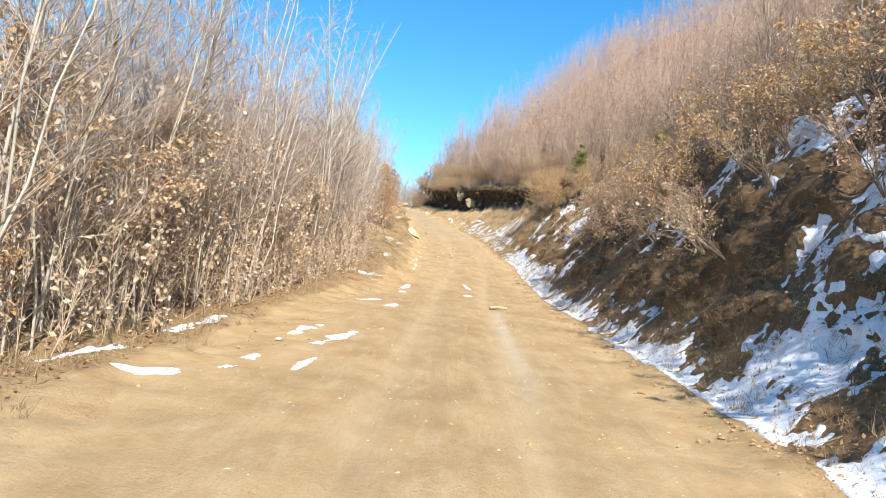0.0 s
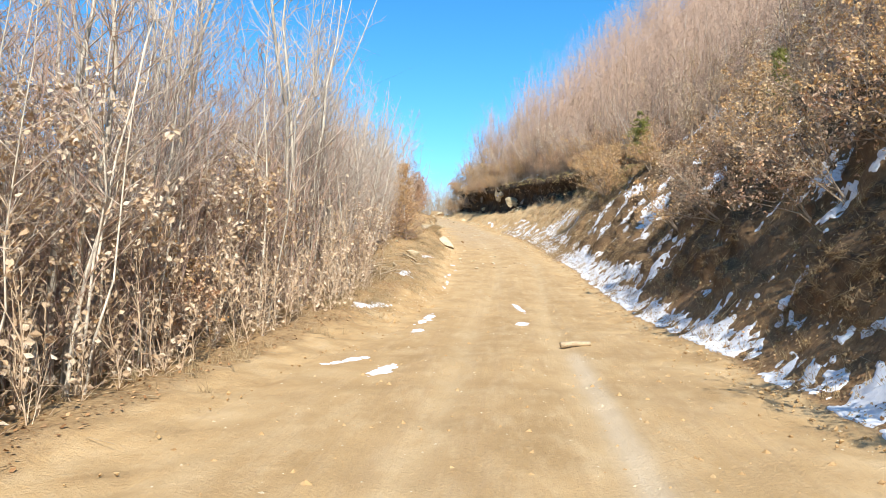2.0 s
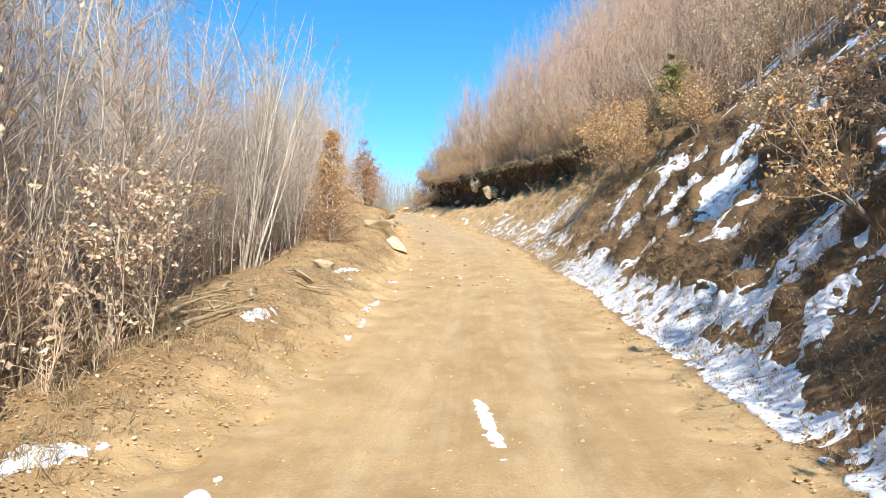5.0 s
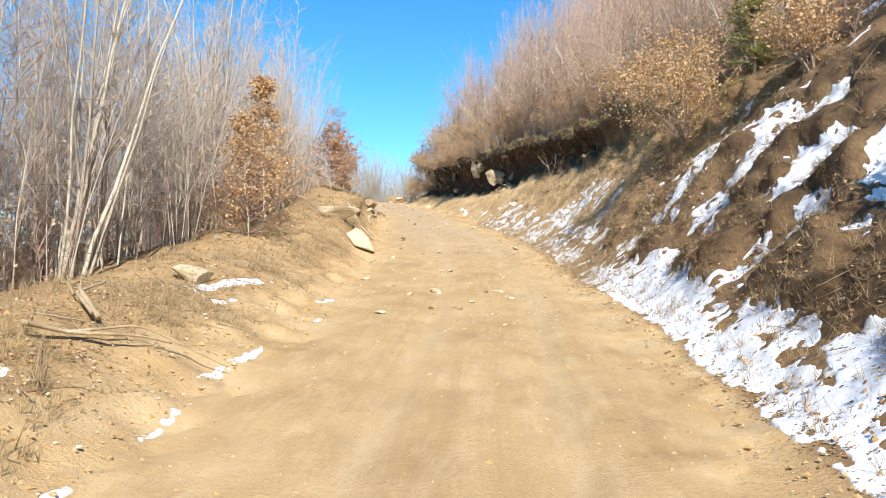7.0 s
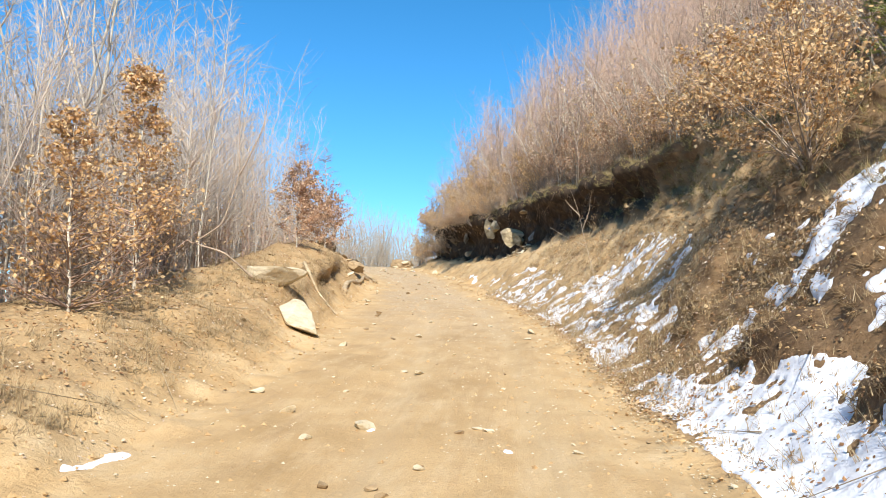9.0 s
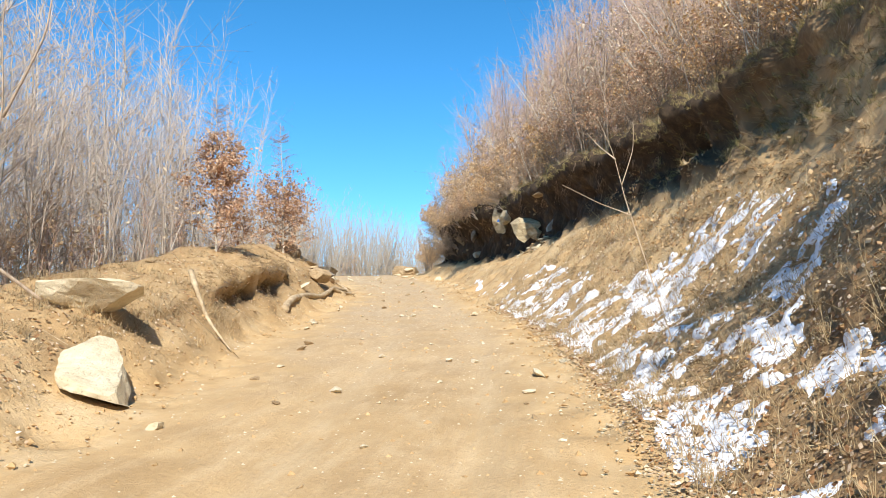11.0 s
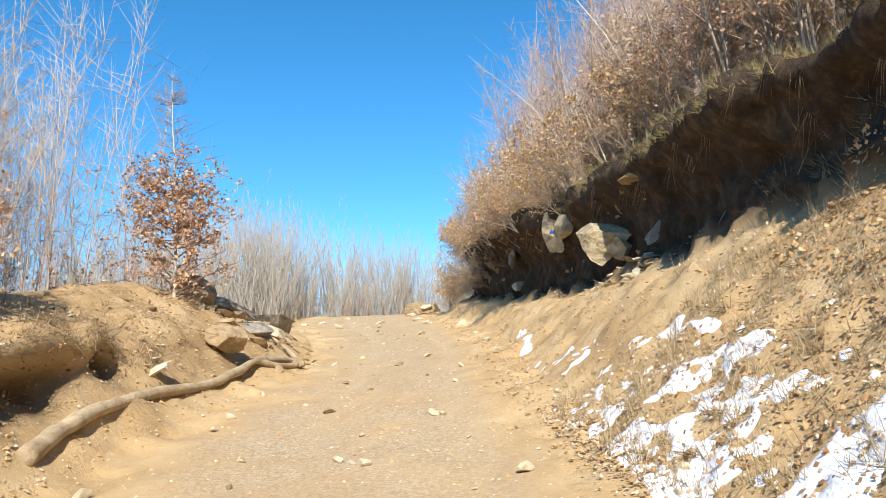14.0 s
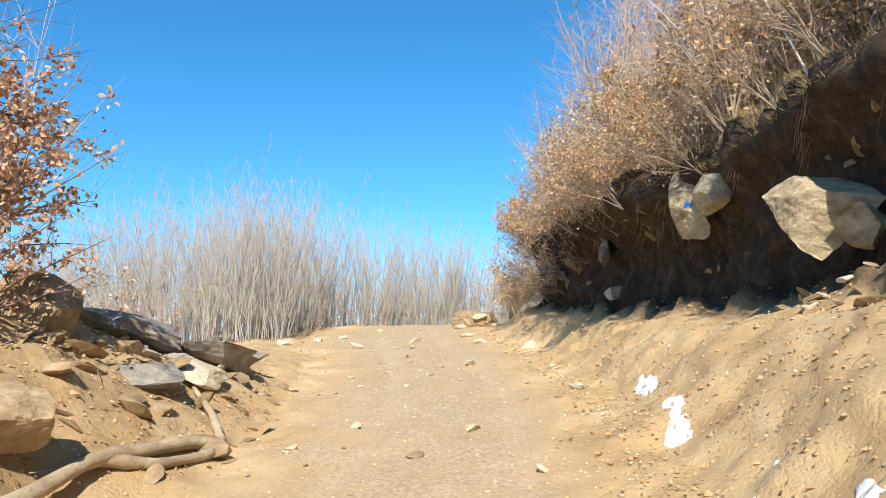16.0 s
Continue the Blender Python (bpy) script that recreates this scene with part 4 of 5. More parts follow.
# x, y, length, width, turn
TRACK_SNOW = [(-3.0, 6.9, 1.1, 0.42, 20), (-2.4, 7.6, 0.5, 0.22, 60), (-2.35, 8.6, 0.5, 0.25, 75), (-2.25, 11.6, 1.9, 0.28, 82), (-1.65, 11.2, 1.7, 0.26, 80),
              (-1.7, 8.6, 1.3, 0.14, 84), (-1.35, 18.0, 1.6, 0.30, 84), (-1.45, 24.6, 1.3, 0.30, 82), (-1.95, 18.7, 0.8, 0.25, 60), (-3.7, 10.9, 2.4, 0.24, 80),
              (-3.85, 7.4, 1.4, 0.22, 60), (-2.8, 25.9, 1.9, 0.42, 70), (0.78, 28.4, 2.4, 0.20, 97), (0.78, 24.9, 0.8, 0.30, 90), (-1.4, 25.9, 1.3, 0.28, 86)]
VERGE_SNOW = [(-1.4, 22.9, 0.7, 0.2, 80), (-1.8, 36.9, 1.1, 0.12, 88), (-1.6, 33.6, 0.5, 0.14, 95), (-1.7, 37.7, 1.2, 0.10, 86), (-1.6, 35.1, 0.7, 0.16, 88), (-2.8, 32.2, 1.1, 0.4, 75),
              (-2.85, 39.6, 1.3, 0.22, 65), (-1.6, 40.7, 0.6, 0.14, 85), (-2.9, 34.6, 0.7, 0.2, 60), (-1.85, 42.4, 0.9, 0.18, 85), (-2.95, 40.6, 2.4, 0.16, 76),
              (0.02, 44.4, 0.30, 0.14, 80), (-0.5, 70.0, 1.2, 0.2, 100), (-0.25, 68.3, 0.9, 0.26, 95), (-4.5, 79.5, 1.3, 0.14, 112), (-6.6, 69.6, 1.5, 0.7, 110), (1.47, 43.6, 0.16, 0.12, 0)]
for k, (x, y, l, w, a) in enumerate(TRACK_SNOW + VERGE_SNOW):
    snow_patch(x, y, l, w, a, 600 + k)


for k, (x, y) in enumerate(((2.2, 68.3), (3.1, 66.2), (5.0, 59.6))):
    snow_patch(x, y, 1.0, 0.4, 118, 660 + k, top_at)


# ---- rocks ----
def rock_mesh(seed, dims, cuts=16, sub=4, rough=0.06, keep=(0.38, 0.72)):
    """A broken block: a ball cut by planes, then roughened."""
    rng = np.random.default_rng(seed)
    bm = bmesh.new()
    bmesh.ops.create_icosphere(bm, subdivisions=sub, radius=1.0)
    v = np.array([w.co for w in bm.verts])
    t = np.array([[w.index for w in f.verts] for f in bm.faces])
    bm.free()
    for _ in range(cuts):
        n = rng.normal(size=3)
        n /= np.linalg.norm(n)
        over = np.maximum(v @ n - rng.uniform(*keep), 0)
        v = v - over[:, None] * n
    v = v / np.abs(v).max(0)
    scale = float(np.mean(dims))
    v = v * np.asarray(dims)
    out = v / (np.linalg.norm(v, axis=1)[:, None] + 1e-9)
    v = v + out * (rough * scale * (bumps(v + seed, 0.5 * scale, seed % 97, 4) + 0.7 * bumps(v * np.array([1, 1, 2.5]) + seed, 0.16 * scale, seed % 89, 3)))[:, None]
    return mesh_of("rock", v, t, smooth=False)


def rock(name, at, dims, turn, seed, mat, label, group="", cuts=16, sub=4, rough=0.06, keep=(0.38, 0.72)):
    ob = put(name, rock_mesh(seed, dims, cuts, sub, rough, keep), mat)
    ob.matrix_basis = pose(*at, *turn)
    return tagged(ob, label, "rock", group)


rock("limestone_slab", (-3.75, 52.4, 6.36), (0.80, 0.58, 0.25), (-4, 3, 12), 5, LIMESTONE, "large flat slab of pale limestone lying on the verge", cuts=15, rough=0.05)
rock("limestone_boulder", (-2.72, 51.15, 5.42), (0.64, 0.56, 0.24), (4, 33, -30), 8, LIMESTONE, "pale tilted limestone boulder half sunk in the soil", cuts=15, rough=0.06)
rock("half_buried_stone", (-3.35, 40.3, 4.40), (0.36, 0.30, 0.18), (0, 0, 30), 12, LIMESTONE, "rounded tan stone half buried in the verge")
rock("verge_boulder", (-4.72, 65.4, 8.0), (0.38, 0.32, 0.24), (10, -8, 40), 14, EARTHROCK, "brown boulder resting on the loose earth slope", "", 18, 4, 0.11, (0.5, 0.85))
rock("stone_plate", (-4.45, 62.9, 7.46), (0.26, 0.16, 0.05), (18, -38, 20), 16, LIMESTONE, "thin pale stone plate standing on edge", cuts=15)
rock("mound_boulder", (-6.35, 67.4, 8.98), (0.52, 0.46, 0.40), (5, 12, 25), 18, EARTHROCK, "angular brown boulder on the edge of the mound", cuts=15)
for k, (x, y, dims, turn) in enumerate([(-6.75, 69.3, (0.85, 1.25, 0.32), (-6, 14, 18)), (-6.1, 70.4, (0.6, 0.85, 0.22), (-8, 12, 40)), (-5.65, 69.0, (0.5, 0.6, 0.2), (4, 20, 10)),
                                        (-6.7, 71.7, (0.5, 0.75, 0.2), (-6, 6, 70)), (-5.35, 67.9, (0.42, 0.5, 0.2), (6, 16, 30))]):
    rock("slab_outcrop", (x, y, ground_at(x, y) + 0.3 * dims[2]), dims, turn, 40 + k, GREYROCK if k != 2 else LIMESTONE, "flat grey slab of shale in the spill below the mound", "slabs at the mound", 13, 4, 0.08)
rock("earth_lump", (-5.9, 85.3, surface_at(-5.9, 85.3) + 0.12), (0.85, 0.6, 0.42), (0, 0, 15), 51, EARTHROCK, "small lump of ochre earth at the crest", "", 22, 4, 0.16, (0.6, 0.95))
for k, (x, y, dims) in enumerate([(-5.6, 84.75, (0.3, 0.2, 0.12)), (-6.3, 84.8, (0.24, 0.18, 0.1)), (-5.2, 84.9, (0.2, 0.14, 0.1)), (-9.85, 79.6, (0.38, 0.28, 0.15)), (-9.3, 80.6, (0.2, 0.16, 0.1)), (-8.9, 81.4, (0.16, 0.12, 0.09))]):
    rock("crest_stone", (x, y, surface_at(x, y) + (0.34 if k == 0 else 0.3 * dims[2])), dims, (6, 4, 35 * k), 55 + k, LIMESTONE, "pale flat stone lying at the crest of the track", "stones at the crest", 14, 3, 0.08)
IN_CUT = "rocks in the cut bank"
rock("cliff_rock", (0.20, 71.85, 10.64), (0.25, 0.42, 0.54), (4, -8, 10), 22, CLIFFROCK, "tall ochre rock jutting from the cut bank", IN_CUT, 9, 5, 0.06, (0.3, 0.6))
rock("cliff_rock", (0.50, 71.45, 10.58), (0.24, 0.38, 0.46), (-6, 10, 30), 25, CLIFFROCK, "ochre rock beside the painted one in the bank", IN_CUT, 9, 5, 0.06, (0.3, 0.6))
rock("cliff_rock", (1.22, 68.95, 9.80), (0.42, 0.42, 0.44), (14, 26, 30), 27, CLIFFROCK, "large angular ochre rock overhanging the earth slope", IN_CUT, 9, 5, 0.06, (0.3, 0.6))
rock("cliff_rock", (1.62, 68.75, 9.64), (0.26, 0.28, 0.23), (-10, 18, 70), 29, CLIFFROCK, "ochre rock with a flat lit face in the bank", IN_CUT, 9, 5, 0.06, (0.3, 0.6))
rock("cliff_rock", (2.2, 67.45, 9.75), (0.12, 0.2, 0.5), (0, 38, 25), 31, GREYROCK, "grey leaning slab stuck in the shaded bank", IN_CUT, 15)
rock("cliff_rock", (-1.04, 76.4, 9.95), (0.22, 0.22, 0.19), (12, 30, 0), 33, LIMESTONE, "small whitish rock under the overhang", IN_CUT, 15)
rock("cliff_rock", (-1.24, 76.5, 10.85), (0.18, 0.24, 0.34), (0, 12, 20), 35, GREYROCK, "grey rock under the overhanging bush", IN_CUT, 15)

BLUE, _, blue_shader = material("blue_paint", 0.5)
blue_shader.inputs["Base Color"].default_value = (0.03, 0.13, 0.42, 1)
painted = bpy.data.objects["cliff_rock"]
me = painted.data
me.materials.append(BLUE)
seen = painted.matrix_basis.inverted() @ Vector((-0.6, 66.0, 9.6))
seen.normalize()
side_way = Vector((0, 0, 1)).cross(seen).normalized()
for f in me.polygons:
    c, n = f.center, f.normal
    across, up = c.dot(side_way) + 0.02, c.z + 0.02
    if n.dot(seen) > 0.2 and -0.055 < up < 0.085 and abs(across) < 0.065 - 0.5 * (up + 0.055):
        f.material_index = 1

stone_meshes = [rock_mesh(700 + k, (1, 0.75 - 0.06 * (k % 3), 0.5 - 0.07 * (k % 4)), 15, 2, 0.12) for k in range(6)]
for me in stone_meshes:
    me.materials.append(LIMESTONE)
dark_meshes = [me.copy() for me in stone_meshes]
for me in dark_meshes:
    me.materials.clear()
    me.materials.append(EARTHROCK)
stone_rng = np.random.default_rng(77)


def stone(x, y, size, dark=False, sink=0.25, name="stone", label="pale stone lying on the dirt track", group="stones on the track", z=None, tilt=12):
    ob = new(name, (dark_meshes if dark else stone_meshes)[stone_rng.integers(6)])
    z = surface_at(x, y) + size * (0.5 - sink) * 0.8 if z is None else z
    thin = 0.55 if name == "debris_slab" else 1.0
    ob.matrix_basis = pose(x, y, z, *stone_rng.normal(0, tilt, 2), stone_rng.uniform(0, 360)) @ Matrix.Diagonal((size, size, size * thin, 1))
    return tagged(ob, label, "stone", group)


for x, y, s in [(0.56, 54.5, 0.09), (0.9, 54.6, 0.08), (1.85, 53.1, 0.15), (-0.94, 63.1, 0.12), (-3.35, 62.8, 0.10), (-0.85, 63.1, 0.10), (-2.26, 68.9, 0.12), (-1.37, 71.2, 0.15),
                (-1.33, 67.4, 0.09), (-3.0, 59.4, 0.13), (-3.2, 59.9, 0.12), (-2.9, 77.0, 0.2), (-7.2, 78.2, 0.24), (-6.2, 79.5, 0.2)]:
    stone(x, y, s)
for _ in range(190):
    y = stone_rng.uniform(40, 86)
    lo, hi = line_x(LEFT_X, y), line_x(RIGHT_X, y)
    stone(stone_rng.uniform(lo - 0.4, hi + 0.8), y, 0.025 + 0.03 * stone_rng.gamma(1.2), stone_rng.uniform() < 0.3)
for _ in range(26):
    y = stone_rng.uniform(44, 72)
    stone(line_x(BERM_X, y) + stone_rng.uniform(-1.6, 0.9), y, stone_rng.uniform(0.05, 0.15), stone_rng.uniform() < 0.5, label="stone lying in the loose earth of the verge", group="stones on the verge")
# slabs spilled down the end of the mound, and at the foot of the cut
for _ in range(90):
    y = stone_rng.uniform(66.2, 71.8)
    x = line_x(BERM_X, y) + stone_rng.uniform(-0.9, 1.3)
    stone(x, y, 0.08 + 0.07 * stone_rng.gamma(1.3), stone_rng.uniform() < 0.88, 0.5, "debris_slab", "broken stone slab in a heap at the mound", "debris slabs", tilt=22)
for _ in range(30):
    p = P[int(np.argmin(np.abs(ROWS_Y - stone_rng.uniform(66.4, 69.6)))), int(np.argmin(np.abs(U - stone_rng.uniform(11.2, 11.75))))]
    size = stone_rng.uniform(0.08, 0.22)
    stone(p[0], p[1], size, stone_rng.uniform() < 0.45, 0.3, "debris_slab", "broken stone slab at the foot of the bank", "debris slabs", p[2] + 0.02, 20)
# stones sticking out of the cut
rk = np.where((ROWS_Y > 66.5) & (ROWS_Y < 80))[0]
ck = np.where((U > 11.75) & (U < 12.85))[0]
for _ in range(42):
    a, c = stone_rng.choice(rk), stone_rng.choice(ck)
    size = 0.06 + 0.075 * stone_rng.gamma(1.2)
    p = P[a, c] - NRM[a, c] * size * 0.45
    stone(p[0], p[1], size, True, label="stone embedded in the earth face", group=IN_CUT, z=p[2], tilt=50)


# ---- dead wood ----
def bough(name, lines, mat, label, category="log", sides=9, gnarl=0.12):
    """A fallen bough: one mesh of joined, gnarled limbs given as (points, thick, thin)."""
    heap = Heap()
    for pts, r0, r1 in lines:
        pts = np.asarray(pts, float)
        t = np.linspace(0, len(pts) - 1, (len(pts) - 1) * 9 + 1)
        q = np.array([np.interp(t, np.arange(len(pts)), pts[:, c]) for c in range(3)]).T
        for _ in range(3):
            q[1:-1] = (q[:-2] + 2 * q[1:-1] + q[2:]) / 4
        r = np.linspace(r0, r1, len(q)) * (1 + 2 * gnarl * bumps(q * 3, 0.5, 61, 2))
        q = q + (r[:, None] * 0.5) * np.stack([bumps(q, 0.6, s, 2) for s in (65, 66, 67)], -1)
        heap.tube(q, r, sides)
    return tagged(put(name, heap.mesh(name), mat), label, category)


def lie(x, y, up):
    return (x, y, surface_at(x, y) + up)


bough("fallen_log", [([lie(-3.9, 60.05, 0.0), lie(-4.0, 60.5, 0.07), lie(-4.1, 61.25, 0.07), lie(-4.22, 62.6, 0.08), lie(-4.26, 63.7, 0.05), lie(-4.34, 64.8, 0.07), lie(-4.55, 66.1, 0.12), lie(-4.46, 67.0, 0.10), lie(-4.45, 67.75, 0.07)], 0.085, 0.05),
                     ([lie(-4.55, 66.1, 0.10), lie(-4.38, 66.6, 0.05), lie(-4.3, 67.2, 0.05), lie(-4.4, 67.7, 0.07)], 0.055, 0.04),
                     ([lie(-4.45, 67.7, 0.10), lie(-4.9, 68.2, 0.12), lie(-5.3, 68.5, 0.10)], 0.05, 0.025)],
      DEADWOOD, "long crooked barkless log lying at the track edge")
bough("broken_branch", [([lie(-4.0, 55.7, 0.25), lie(-3.75, 55.4, 0.12), lie(-3.45, 55.2, 0.05), lie(-3.2, 55.0, 0.04), lie(-2.9, 54.9, 0.03)], 0.055, 0.012)], DEADWOOD, "pale broken branch sliding down the verge", "branch", 7)
bough("wood_chunk", [([lie(1.28, 21.05, 0.05), lie(1.5, 21.1, 0.06), lie(1.8, 21.12, 0.04)], 0.055, 0.04)], DEADWOOD, "short brown piece of wood lying on the track", "branch", 7)
bough("verge_branch", [([lie(-3.3, 30.6, 0.1), lie(-3.0, 32.0, 0.1), lie(-2.7, 33.2, 0.06)], 0.04, 0.012)], DEADWOOD, "dead branch lying along the verge", "branch", 7)
bough("verge_branch", [([lie(-3.7, 31.2, 0.1), lie(-3.3, 32.2, 0.1), lie(-3.1, 33.6, 0.06)], 0.035, 0.01)], DEADWOOD, "dead branch lying along the verge", "branch", 7)
debris = np.random.default_rng(66)
for _ in range(9):
    x, y, a, l = debris.uniform(-4.4, -2.9), debris.uniform(30.6, 37.5), radians(debris.uniform(50, 140)), debris.uniform(0.7, 2.0)
    q = [lie(x + l * f * math.cos(a) + debris.normal(0, 0.06), y + l * f * math.sin(a), 0.05 + 0.12 * debris.uniform()) for f in (0, 0.35, 0.7, 1.0)]
    fork = [q[1], lie(q[2][0] + debris.normal(0, 0.3), q[2][1] + 0.2, 0.2), lie(q[3][0] + debris.normal(0, 0.5), q[3][1] + 0.3, 0.12)]
    bough("verge_branch", [(q, debris.uniform(0.02, 0.05), 0.008), (fork, 0.018, 0.005)], DEADWOOD, "dead branch lying in the litter of the verge", "branch", 6)
bough("dead_branch", [([lie(-4.0, 51.9, 0.1), (-4.5, 51.5, 6.8), (-5.1, 51.3, 6.95), (-4.5, 51.3, 7.35), (-4.2, 51.3, 8.4), (-4.3, 51.3, 9.6), (-4.2, 51.4, 11.0)], 0.025, 0.005),
                      ([(-5.1, 51.3, 6.95), (-5.5, 51.2, 7.1), (-6.1, 51.3, 7.0)], 0.024, 0.008), ([(-4.2, 51.3, 8.4), (-3.8, 51.4, 9.4), (-3.7, 51.4, 10.2)], 0.02, 0.005)],
      BARK_BROWN, "dark bent sapling bowed down over the verge", "tree", 6)
bough("slope_twig", [([lie(3.35, 52.3, -0.05), (3.1, 52.25, 6.6), (2.9, 52.2, 7.3), (2.78, 52.25, 7.9), (2.62, 52.3, 8.35)], 0.008, 0.002),
                     ([(2.95, 52.2, 7.15), (2.6, 52.2, 7.3), (2.2, 52.3, 7.55)], 0.006, 0.002), ([(2.86, 52.2, 7.5), (3.0, 52.2, 7.9), (3.02, 52.2, 8.2)], 0.006, 0.002),
                     ([(2.8, 52.2, 7.8), (2.62, 52.3, 8.0), (2.5, 52.3, 8.15)], 0.008, 0.003)],
      TWIGS_TAN, "lone pale forked twig rising from the slope", "tree", 5, 0.05)

# ---- single trees that stand out ----
for k, (x, y, h, n, low, high) in enumerate([(-5.45, 59.9, 3.9, 5000, 0.03, 0.66), (-6.25, 66.4, 4.0, 5000, 0.02, 0.62), (-4.75, 48.4, 5.0, 4200, 0.03, 0.85), (-4.4, 46.0, 3.2, 2200, 0.05, 0.9)]):
    t = sapling("young_beech", 500 + k, h, 1, 120, BARK_PALE, TWIGS, LEAF_GOLD if k > 1 else LEAF_RUST, n, low, high, 0.12, 1.0, 0.032, 0.072, 0.03, 14)
    t.matrix_basis = pose(x, y, ground_at(x, y), 0, 0, 40 * k)
    tagged(t, "young beech still full of rust coloured leaves", "tree", "young trees on the hillside")
t = sapling("coppice_clump", 520, 7.4, 11, 130, BARK_PALE, TWIGS_GREY, spread=0.85, reach=1.1, r0=0.036, start=0.35)
t.matrix_basis = pose(-5.6, 40.6, ground_at(-5.6, 40.6), 0, 12, 0)
tagged(t, "clump of pale leaning stems from one stool", "tree", "young trees on the hillside")
for k, (x, y, z, h, w) in enumerate([(5.9, 47.7, 9.3, 3.2, 2.4), (6.9, 50.2, 9.9, 1.8, 1.3), (7.4, 44.4, 9.0, 1.9, 1.3), (7.0, 36.0, 8.6, 1.8, 1.2)]):
    t = shrub("copper_shrub", 540 + k, h, w, LEAF_TAN if k == 3 else LEAF_GOLD, 5200 if k == 0 else 2400, 9, 80, 0.07)
    t.matrix_basis = pose(x, y, ground_at(x, y) - (0.6 if k == 0 else 0.05), 0, -18 if k == 0 else -14, 0) @ pose(0, 0, 0, 0, 0, 60 * k)
    tagged(t, "broad bush covered in copper leaves above the slope", "bush", "bushes on the bank")

for k, y in enumerate((52.4, 54.6)):
    p = P[int(np.argmin(np.abs(ROWS_Y - y))), int(np.argmin(np.abs(U - 13.1)))]
    t = shrub("copper_shrub", 560 + k, 1.5, 1.1, LEAF_GOLD, 1100, 7, 48, 0.07)
    t.matrix_basis = pose(*p, 0, -30, 0)
    tagged(t, "golden leaved bush leaning over the broken edge", "bush", "bushes on the bank")


def fir(x, y, h, seed):
    """A young fir: trunk and drooping whorls of needled branches."""
    rng = np.random.default_rng(seed)
    root = new("young_fir")
    root.matrix_basis = pose(x, y, ground_at(x, y) - 0.1)
    tr, limbs, needles = Heap(), Heap(), Heap()
    tr.tube([(0, 0, 0), (0.02, 0, h * 0.5), (0, 0.02, h)], [0.05, 0.03, 0.006], 7)
    for zf in np.sort(rng.uniform(0.06, 0.97, 20)):
        for k in range(7):
            az, l = rng.uniform(0, 2 * math.pi), (1.0 - zf) ** 0.7 * h * 0.34 * rng.uniform(0.5, 1.3)
            way = np.array([math.cos(az), math.sin(az), 0.12]) * l
            q = np.linspace(0, 1, 5)[:, None]
            pts = np.array([0, 0, zf * h + rng.normal(0, 0.08)]) + way * q + np.array([0, 0, rng.uniform(-0.25, 0.3) * l]) * q ** 2
            limbs.tube(pts, np.linspace(0.011, 0.003, 5), 3, cap=False)
            n = 28
            f = rng.uniform(0.1, 1, n)
            base = np.array([np.interp(f, q[:, 0], pts[:, c]) for c in range(3)]).T
            ways = rng.normal(0, 1, (n, 3)) * np.array([1, 1, 0.5]) + way / l
            ways *= (rng.uniform(0.08, 0.22, n) / np.linalg.norm(ways, axis=1))[:, None]
            needles.spikes(base, ways, np.full(n, 0.012))
    put("trunk", tr.mesh("trunk"), BARK_BROWN, root)
    put("crown", limbs.mesh("crown"), BARK_BROWN, root)
    put("foliage", needles.mesh("foliage"), NEEDLES, root, "dark green needles")
    return tagged(root, "young dark green fir among the bare saplings", "tree", "young trees on the hillside")


fir(7.7, 48.6, 2.9, 3)
fir(7.3, 27.5, 1.9, 4)


# ---- ground litter ----
lr = np.random.default_rng(88)


def scatter(n, y0, y1, u0, u1, clump=0.0):
    """Places on the land between two distances and two lines, with the ground's normal."""
    y, u = lr.uniform(y0, y1, n), lr.uniform(u0, u1, n)
    i = np.clip(np.searchsorted(ROWS_Y, y), 1, len(ROWS_Y) - 1) - 1
    j = np.clip(np.searchsorted(U, u), 1, len(U) - 1) - 1
    f, g = ((y - ROWS_Y[i]) / (ROWS_Y[i + 1] - ROWS_Y[i]))[:, None], ((u - U[j]) / (U[j + 1] - U[j]))[:, None]
    p = P[i, j] * (1 - f) * (1 - g) + P[i + 1, j] * f * (1 - g) + P[i, j + 1] * (1 - f) * g + P[i + 1, j + 1] * f * g
    nn = NRM[i, j]
    if clump:
        ok = bumps(p, 0.9, 91, 2) > clump
        p, nn = p[ok], nn[ok]
    return p, nn


def litter(name, places, size, mat, label):
    heap = Heap()
    for p, nn in places:
        n = len(p)
        l = np.cross(nn, lr.normal(size=(n, 3)))
        l /= np.linalg.norm(l, axis=1)[:, None] + 1e-9
        s = np.cross(nn, l)
        k = (size * lr.uniform(0.6, 1.4, n))[:, None]
        lift = nn * lr.uniform(0.005, 0.03, n)[:, None]
        tip = nn * (k * lr.uniform(-0.1, 0.6, (n, 1)))
        v = np.stack([p + lift, p + lift + l * k * 0.5 + s * k * 0.36 + tip * 0.7, p + lift + l * k + tip, p + lift + l * k * 0.5 - s * k * 0.36], 1).reshape(-1, 3)
        heap.add(v, (np.arange(n)[:, None, None] * 4 + np.array([[0, 1, 2], [0, 2, 3]])[None]).reshape(-1, 3))
    return tagged(put(name, heap.mesh(name, False), mat), label, "leaves", kind="stuff")


def on_clumps(n, y0, y1):
    """Places on the grass clumps of the bank."""
    p, nn = scatter(n, y0, y1, 10.5, 13.2)
    ok = bumps(p - nn * 0.2, 1.25, 29, 3) > 0.1
    return p[ok], nn[ok]


